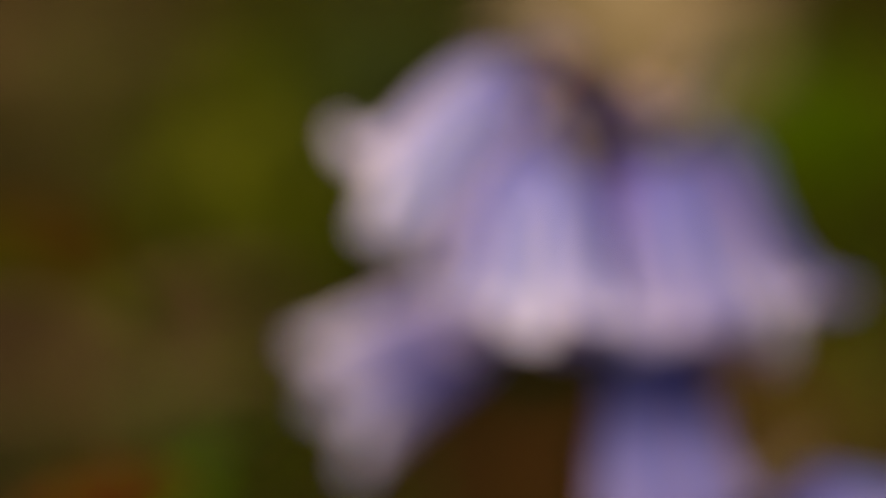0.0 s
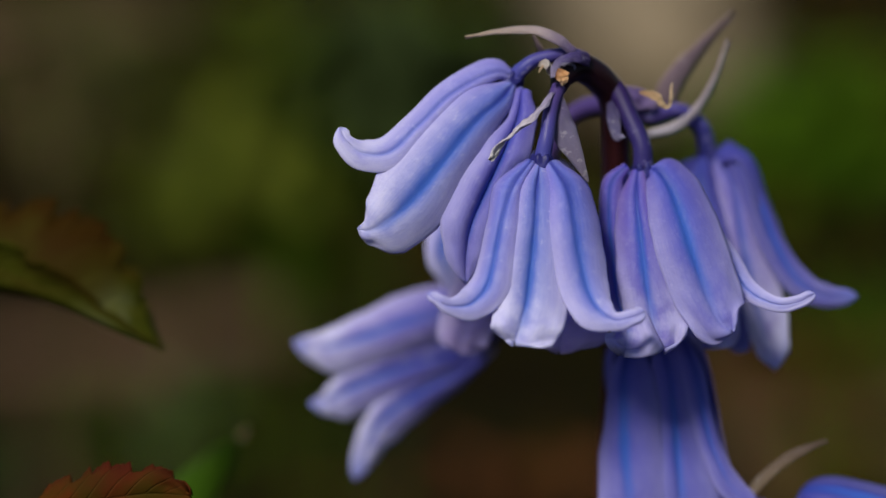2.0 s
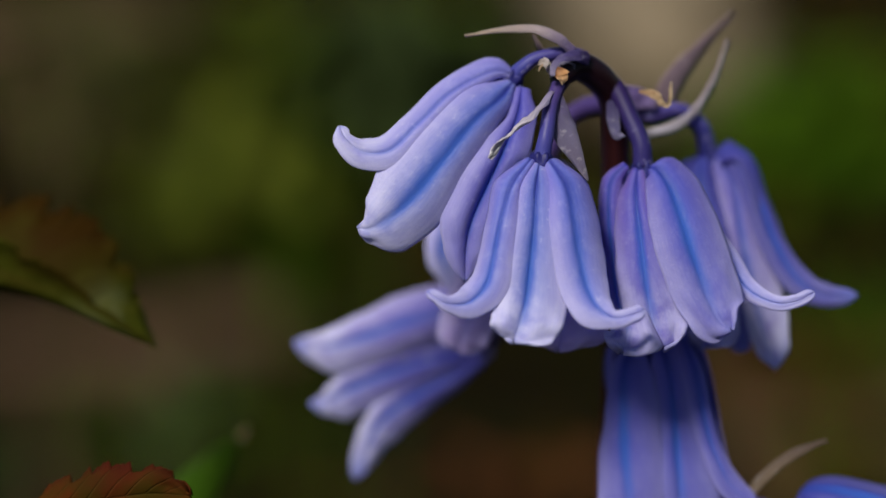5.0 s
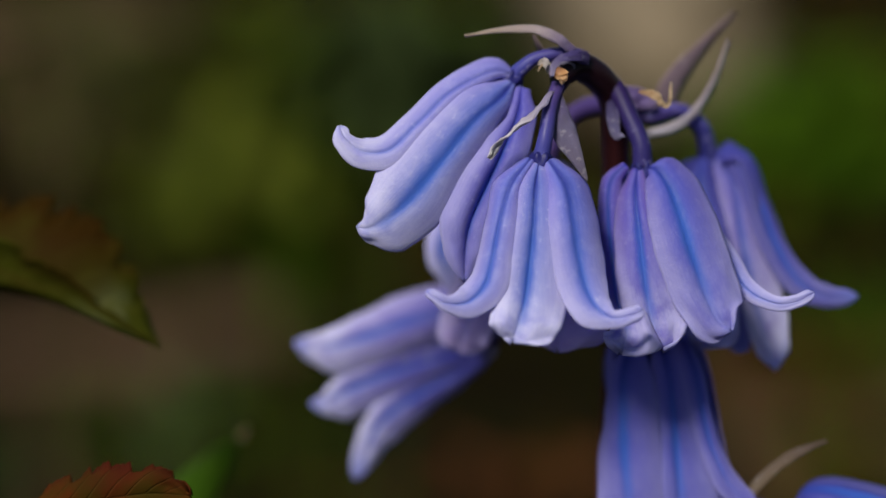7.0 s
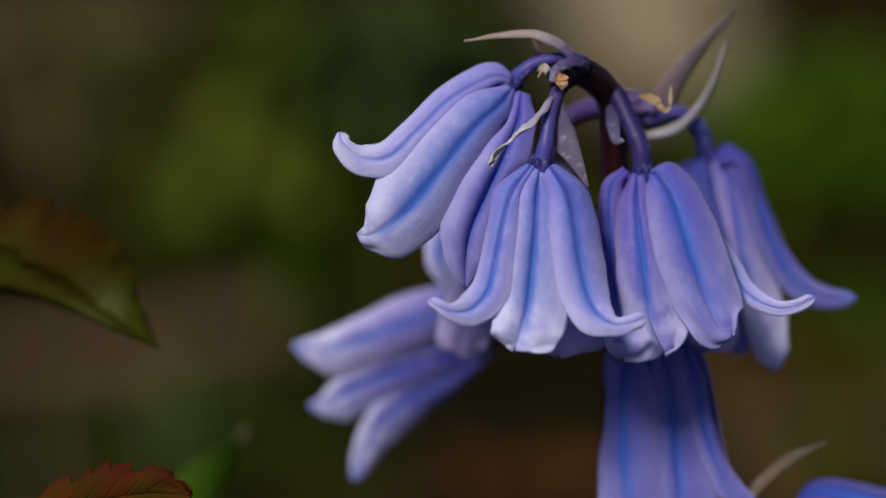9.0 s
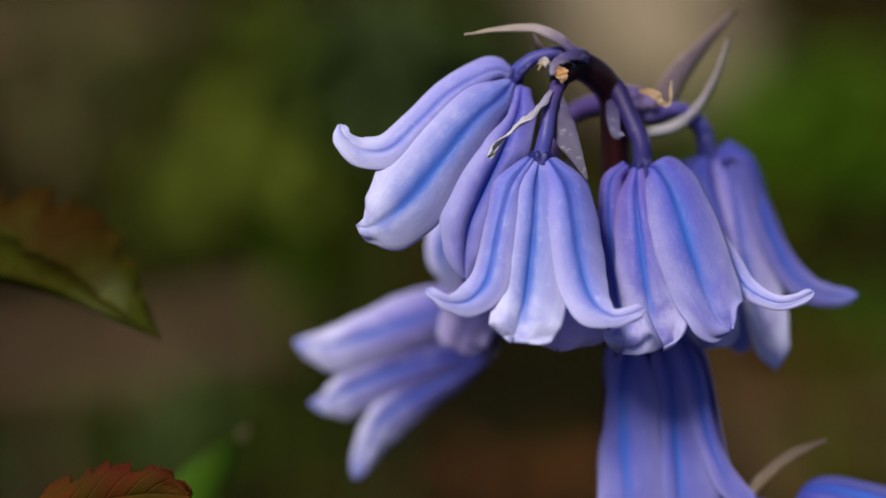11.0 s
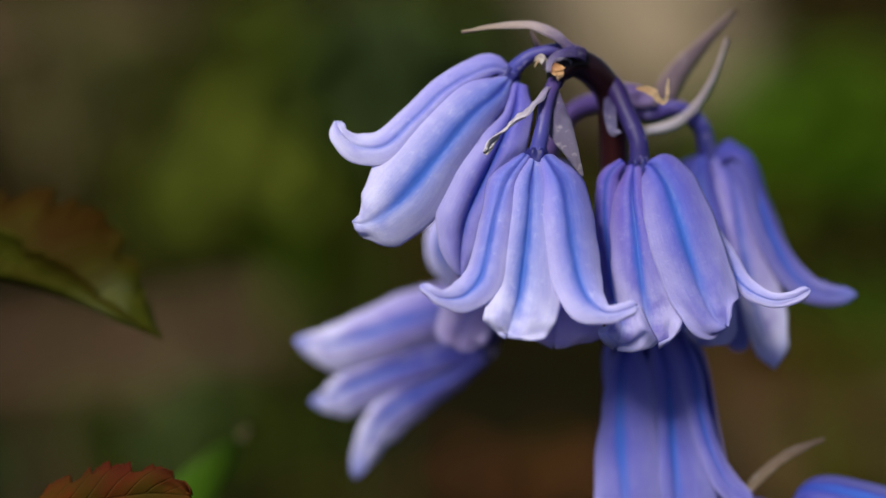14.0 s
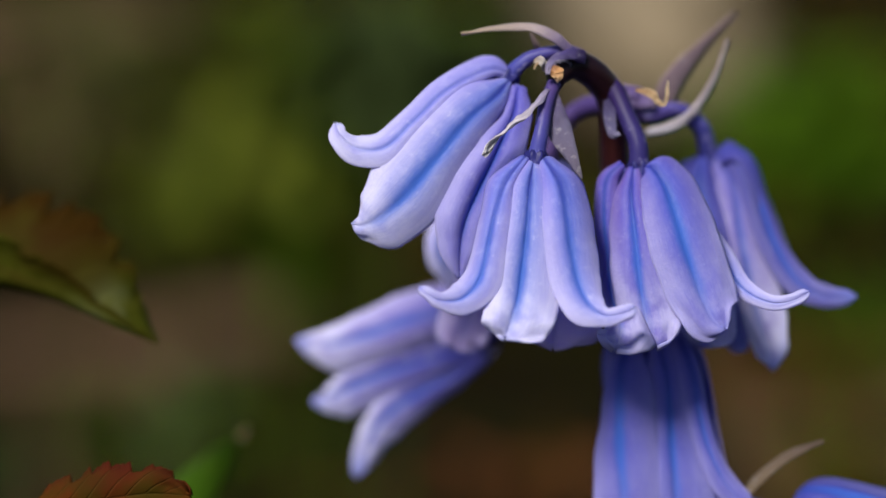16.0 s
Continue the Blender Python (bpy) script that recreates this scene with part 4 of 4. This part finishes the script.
def weed(rng, top, wide, tall, count, size, material, hue):
    """A leafy shoot that stands on the soil: its stem, and leaves on thin stalks round its upper part."""
    x, y, z = top
    foot = Vector((x + rng.uniform(-0.01, 0.01), y + rng.uniform(0.0, 0.02), 0.0))
    foot.z = ground_height(foot.x, foot.y)
    dead = hue in ("rusty", "brown")
    thing = tagged(new("dead_weed" if dead else "weed"), f"{hue} {'withered' if dead else 'leafy'} weed shoot standing on the soil", "plant")
    thing.location = foot
    head = Vector(top) - foot
    stem, leaves = Pile(), Pile()
    stem.stalk((0, 0, -0.004), head + Vector((0, 0, tall)), 0.0016, 0.0006)
    for _ in range(count):
        a, r, h = rng.uniform(0, 6.28), wide * math.sqrt(rng.random()), rng.uniform(-1, 1)
        r *= math.sqrt(max(0.05, 1 - h * h))
        at = head + Vector((r * math.cos(a), 0.7 * r * math.sin(a), tall * h))
        grip = at.z - 0.4 * r
        stem.stalk(Vector((head.x * grip / head.z, head.y * grip / head.z, grip)), at, 0.0004, 0.0003, 0.0, 2, 4)
        leaves.leaf(at, size * rng.uniform(0.6, 1.2), size * rng.uniform(0.35, 0.6), a + rng.uniform(-0.6, 0.6), rng.uniform(-0.7, 0.6), rng.uniform(-0.5, 0.5), 0.5)
    part("stem", stem.mesh("stem", material), material, thing)
    tagged(part("foliage", leaves.mesh("foliage", material), material, thing), kind="stuff")
    return thing


def grass_blade(points, wide, material, hue):
    """A long blade that rises from the soil and leans over, in mm."""
    foot = Vector(points[0])
    thing = tagged(new("grass_blade", strap_mesh("grass blade", [Vector(p) - foot for p in points], (wide * 0.8, wide, wide, wide, wide * 0.9, wide * 0.3), (0.2, -0.9, 0.4), 25, 0.25, 0.3, 40)), f"long {hue} grass blade leaning over the litter", "grass", "leaning grass blades")
    thing.data.materials.append(material)
    thing.location = (foot.x * MM, foot.y * MM, ground_height(foot.x * MM, foot.y * MM) - 0.004)
    return thing


def bough(pts, radii, seed, n=60, sides=18):
    """A crooked, knobbly length of wood along a line, in metres, with broken ends."""
    line = spline(pts, n)
    rows, uvs = [], []
    side = Vector((0.2, 0.3, 1)).normalized()
    for i, q in enumerate(line):
        t = (line[min(i + 1, n - 1)] - line[max(i - 1, 0)]).normalized()
        side = (side - t * side.dot(t)).normalized()
        other = t.cross(side)
        f = i / (n - 1)
        r = radii[0] + (radii[1] - radii[0]) * f
        r *= 1 + 0.10 * noise.noise(Vector((f * 9, seed, 0.4)))
        ring = []
        for k in range(sides):
            a = 2 * math.pi * k / sides
            way = side * math.cos(a) + other * math.sin(a)
            ridge = 0.06 * noise.noise(Vector((math.cos(a) * 3, math.sin(a) * 3, f * 5 + seed))) + 0.03 * noise.noise(Vector((math.cos(a) * 7, math.sin(a) * 7, f * 25 + seed)))
            snap = t * r * 0.5 * noise.noise(Vector((math.cos(a) * 2, math.sin(a) * 2, seed + f))) * (1.0 if i in (0, n - 1) else 0.0)
            ring.append(q + way * r * (1 + ridge) + snap)
        rows.append(ring)
        uvs.append([(k / sides, f) for k in range(sides + 1)])
    rows = [[line[0]] * sides] + rows + [[line[-1]] * sides]
    uvs = [uvs[0]] + uvs + [uvs[-1]]
    return grid_mesh("wood", rows, uvs, closed=True)


def stick(name, a, b, r0, r1, material, label, category):
    """Fallen wood from a to b; its broken side twigs are parts of it."""
    a, b = Vector(a), Vector(b)
    seed = a.x * 7.3 + a.y * 3.1
    way = b - a
    out = way.cross(Vector((0, 0, 1))).normalized()
    sway = [out * max(r0 * 0.4, way.length * 0.02) * noise.noise(Vector((k * 1.7, seed, 2.0))) for k in range(5)]
    pts = [way * (k / 4) + (sway[k] if 0 < k < 4 else Vector()) for k in range(5)]
    ob = new(name, bough(pts, (r0, r1), seed))
    ob.data.materials.append(material)
    ob.location = a
    for k in range(1 if r0 > 0.05 else 2):
        f = 0.3 + 0.4 * k
        q = way * f
        turn = 1 if (k + int(abs(seed) * 10)) % 2 else -1
        reach = out * turn * r1 * 3.2 + way.normalized() * r1 * 2.4 + Vector((0, 0, r1 * 0.3))
        part("side_twig", bough([q, q + reach * 0.5, q + reach + Vector((0, 0, r1 * 0.2))], (r1 * 0.35, r1 * 0.2), seed + k, 16, 10), material, ob)
    return tagged(ob, label, category)


make_ground()
litter(random.Random(3))
rng = random.Random(11)
GREENS = [((-0.034, 1.536), 0.040, 150, 0.070, 0.022), ((-0.070, 1.635), 0.035, 110, 0.060, 0.022), ((-0.032, 1.971), 0.070, 160, 0.060, 0.024), ((-0.122, 2.166), 0.080, 160, 0.060, 0.024), ((-0.149, 1.209), 0.025, 110, 0.035, 0.016), ((0.233, 1.366), 0.050, 160, 0.070, 0.024), ((0.287, 1.426), 0.050, 140, 0.060, 0.022), ((0.219, 1.491), 0.045, 140, 0.060, 0.022), ((0.300, 1.689), 0.060, 160, 0.060, 0.022), ((-0.043, 1.163), 0.030, 90, 0.035, 0.020), ((-0.155, 0.812), 0.020, 40, 0.015, 0.012), ((0.213, 0.980), 0.035, 80, 0.030, 0.015), ((0.183, 1.004), 0.020, 40, 0.020, 0.012), ((-0.108, 0.779), 0.020, 60, 0.020, 0.012)]
for (gx, gy), rad, num, hgt, wid in GREENS:
    tuft(rng, "herb_clump", (gx, gy), rad, num, hgt, wid, HERB_GREY if gy > 1.0 and gx < 0.05 else HERB, "low clump of green woodland leaves", "plants")
GRASSES = [((-0.097, 1.178), 0.016, 180, 0.120, 0.007), ((-0.125, 1.513), 0.025, 110, 0.070, 0.007), ((-0.220, 1.536), 0.035, 70, 0.050, 0.007), ((-0.372, 1.971), 0.040, 120, 0.050, 0.006), ((-0.220, 1.902), 0.040, 160, 0.060, 0.007), ((0.052, 1.225), 0.040, 120, 0.040, 0.006), ((0.097, 1.134), 0.030, 100, 0.050, 0.005), ((0.156, 0.812), 0.030, 60, 0.020, 0.004), ((-0.064, 1.053), 0.020, 100, 0.040, 0.005)]
for (gx, gy), rad, num, hgt, wid in GRASSES:
    tuft(rng, "grass_tuft", (gx, gy), rad, num, hgt, wid, GRASS, "tuft of olive green grass on the soil", "grass", 0.4)
WEEDS = [
    ((-0.040, 0.319, 0.225), 0.0069, 0.0189, 22, 0.018, GRASS, 'olive'),
    ((-0.026, 0.339, 0.225), 0.0059, 0.0143, 50, 0.016, HERB, 'green'),
    ((-0.011, 0.321, 0.234), 0.0164, 0.0113, 130, 0.018, HERB_GREY, 'grey-green'),
    ((-0.017, 0.361, 0.232), 0.0121, 0.0094, 50, 0.018, HERB, 'green'),
    ((-0.062, 0.334, 0.199), 0.0098, 0.0091, 14, 0.016, GRASS, 'olive'),
    ((-0.031, 0.332, 0.191), 0.0059, 0.0170, 18, 0.016, HERB, 'green'),
    ((-0.053, 0.285, 0.161), 0.0085, 0.0055, 9, 0.013, HERB_GREY, 'grey-green'),
    ((-0.081, 0.206, 0.177), 0.0019, 0.0062, 8, 0.009, HERB_GREY, 'grey-green'),
    ((0.084, 0.338, 0.218), 0.0170, 0.0143, 55, 0.018, HERB, 'green'),
    ((0.099, 0.334, 0.199), 0.0046, 0.0065, 16, 0.012, GRASS, 'olive'),
    ((0.096, 0.329, 0.176), 0.0078, 0.0078, 9, 0.014, HERB, 'green'),
    ((0.021, 0.283, 0.155), 0.0134, 0.0043, 8, 0.014, LITTER, 'brown'),
    ((-0.096, 0.400, 0.222), 0.0245, 0.0158, 60, 0.016, GRASS_DULL, 'dull olive'),
    ((-0.104, 0.398, 0.214), 0.0086, 0.0130, 20, 0.016, TWIG, 'brown'),
    ((0.017, 0.263, 0.157), 0.0150, 0.0030, 14, 0.011, RUSTY, 'rusty'),
    ((0.074, 0.287, 0.170), 0.0075, 0.0030, 9, 0.010, RUSTY, 'rusty'),
]
for spec in WEEDS:
    weed(rng, *spec)
BLADES = [
    ([(90.6, 309.1, 0), (82.6, 297.1, 123.6), (76.3, 300.0, 137.1), (67.5, 303.7, 154.4), (58.7, 307.3, 171.6), (52.4, 310.0, 183.9)], 7.0, DRY_DULL, 'beige'),
    ([(123.5, 362.1, 0), (115.5, 350.1, 180.2), (104.7, 354.0, 198.7), (93.9, 357.3, 214.5), (83.1, 360.4, 229.0), (73.7, 362.7, 239.6)], 6.5, GRASS_DULL, 'olive'),
]
for spec in BLADES:
    grass_blade(*spec)
stick("twig", (-0.245, 0.894, 0.014), (-0.143, 0.920, 0.014), 0.0060, 0.0050, TWIG, "pinkish brown fallen twig on the litter", "twig")
stick("branch", (-0.145, 0.889, 0.018), (-0.085, 0.966, 0.018), 0.0130, 0.0100, TWIG, "pinkish brown fallen branch on the litter", "branch")
stick("twig", (-0.058, 0.693, 0.008), (0.059, 0.707, 0.008), 0.0040, 0.0040, RUSTY, "reddish brown fallen twig on the litter", "twig")
stick("twig", (0.135, 0.912, 0.012), (0.217, 0.883, 0.012), 0.0085, 0.0060, RUSTY, "reddish brown fallen twig on the litter", "twig")
stick("twig", (0.121, 0.784, 0.012), (0.208, 0.806, 0.012), 0.0060, 0.0040, TWIG, "brown fallen twig on the litter", "twig")
stick("twig", (-0.467, 2.051, 0.020), (-0.277, 2.300, 0.020), 0.0340, 0.0240, TWIG, "pinkish brown fallen twig on the litter", "twig")
stick("dead_branch", (0.191, 3.381, 0.030), (0.186, 1.791, 0.030), 0.0800, 0.0640, DRY, "pale beige dead branch on the ground", "branch")
plant = bluebell()
dark = bramble_dark()
red = bramble_red()
green = green_leaf()


def motions():
    """The breeze: the bluebell nods and sways, the folded leaf swings."""
    # seconds, mm right and up, degrees about x, y and z through the nodding neck
    sway = [(0.0, 0.022, 0.086, -0.52, -0.01, 0.28),
            (1.0, 0.022, 0.086, -0.52, -0.01, 0.28),
            (1.5, 0.022, 0.053, -0.18, -0.05, 0.05),
            (2.0, 0.008, 0.012, 0.24, -0.02, 0.33),
            (2.5, 0.000, 0.000, 0.00, 0.00, 0.00),
            (3.0, -0.004, 0.001, -0.09, -0.04, -0.15),
            (3.5, -0.016, -0.003, -0.14, -0.02, -0.57),
            (4.0, -0.029, 0.046, -0.27, -0.04, -0.27),
            (6.5, 0.038, -0.028, 0.07, -0.03, 0.28),
            (7.0, 0.045, -0.014, -0.26, 0.01, -0.14),
            (7.5, 0.018, 0.012, 0.24, -0.03, 0.28),
            (8.0, 0.023, 0.006, 0.27, -0.04, 0.07),
            (8.5, -0.026, -0.075, 0.01, 0.02, -0.92),
            (9.0, -0.100, -0.193, 0.89, -0.14, 0.65),
            (11.5, 0.064, 0.084, -0.49, 0.02, -0.18),
            (12.0, 0.123, 0.091, -0.46, 0.01, 0.29),
            (12.5, 0.130, 0.128, -0.54, -0.02, 0.02),
            (13.0, -0.025, 0.065, -0.20, -0.08, -0.28),
            (13.5, 0.098, 0.160, -0.18, -0.02, -0.49),
            (14.0, -0.021, 0.193, -0.87, -0.03, -1.26),
            (14.5, 0.035, 0.418, -1.47, 0.13, -0.82),
            (15.0, 0.091, 0.097, 0.62, -0.14, 0.71),
            (15.5, 0.054, 0.033, -0.32, -0.02, -0.28),
            (16.0, 0.018, 0.070, -0.53, -0.03, -1.69)]
    neck = Matrix.Translation((0.0177, 0.0155, 0.2562))
    rest = Matrix.Translation(plant.location)
    walk(plant, [(t, Matrix.Translation((x * MM, 0, z * MM)) @ neck @ pose(0, 0, 0, a, b, c) @ neck.inverted() @ rest) for t, x, z, a, b, c in sway])
    # seconds, mm right and up
    swing = [(0.0, -0.51, 0.09), (1.0, -0.51, 0.09), (1.5, -0.22, -0.01), (2.0, -0.41, -0.30),
             (2.5, -0.02, -0.01), (3.0, -0.70, -0.20), (3.5, -0.89, -0.20), (4.0, -1.28, 0.09),
             (6.5, -0.84, -0.04), (7.0, -0.75, -0.04), (7.5, -0.56, -0.14), (8.0, -0.75, -0.14),
             (8.5, -1.53, -0.53), (9.0, -0.94, -0.14), (11.5, -0.56, 0.84), (12.0, -0.08, 0.65),
             (12.5, -0.08, 0.36), (13.0, -0.37, -0.33), (13.5, -0.27, 0.25), (14.0, -0.56, 0.84),
             (14.5, -0.08, 0.74), (15.0, -0.37, 0.06), (15.5, -0.75, 0.06), (16.0, -0.94, 0.36)]
    rest_leaf = Matrix.Translation(dark.location)
    walk(dark, [(t, Matrix.Translation((x * MM, 0, z * MM)) @ rest_leaf) for t, x, z in swing])


motions()
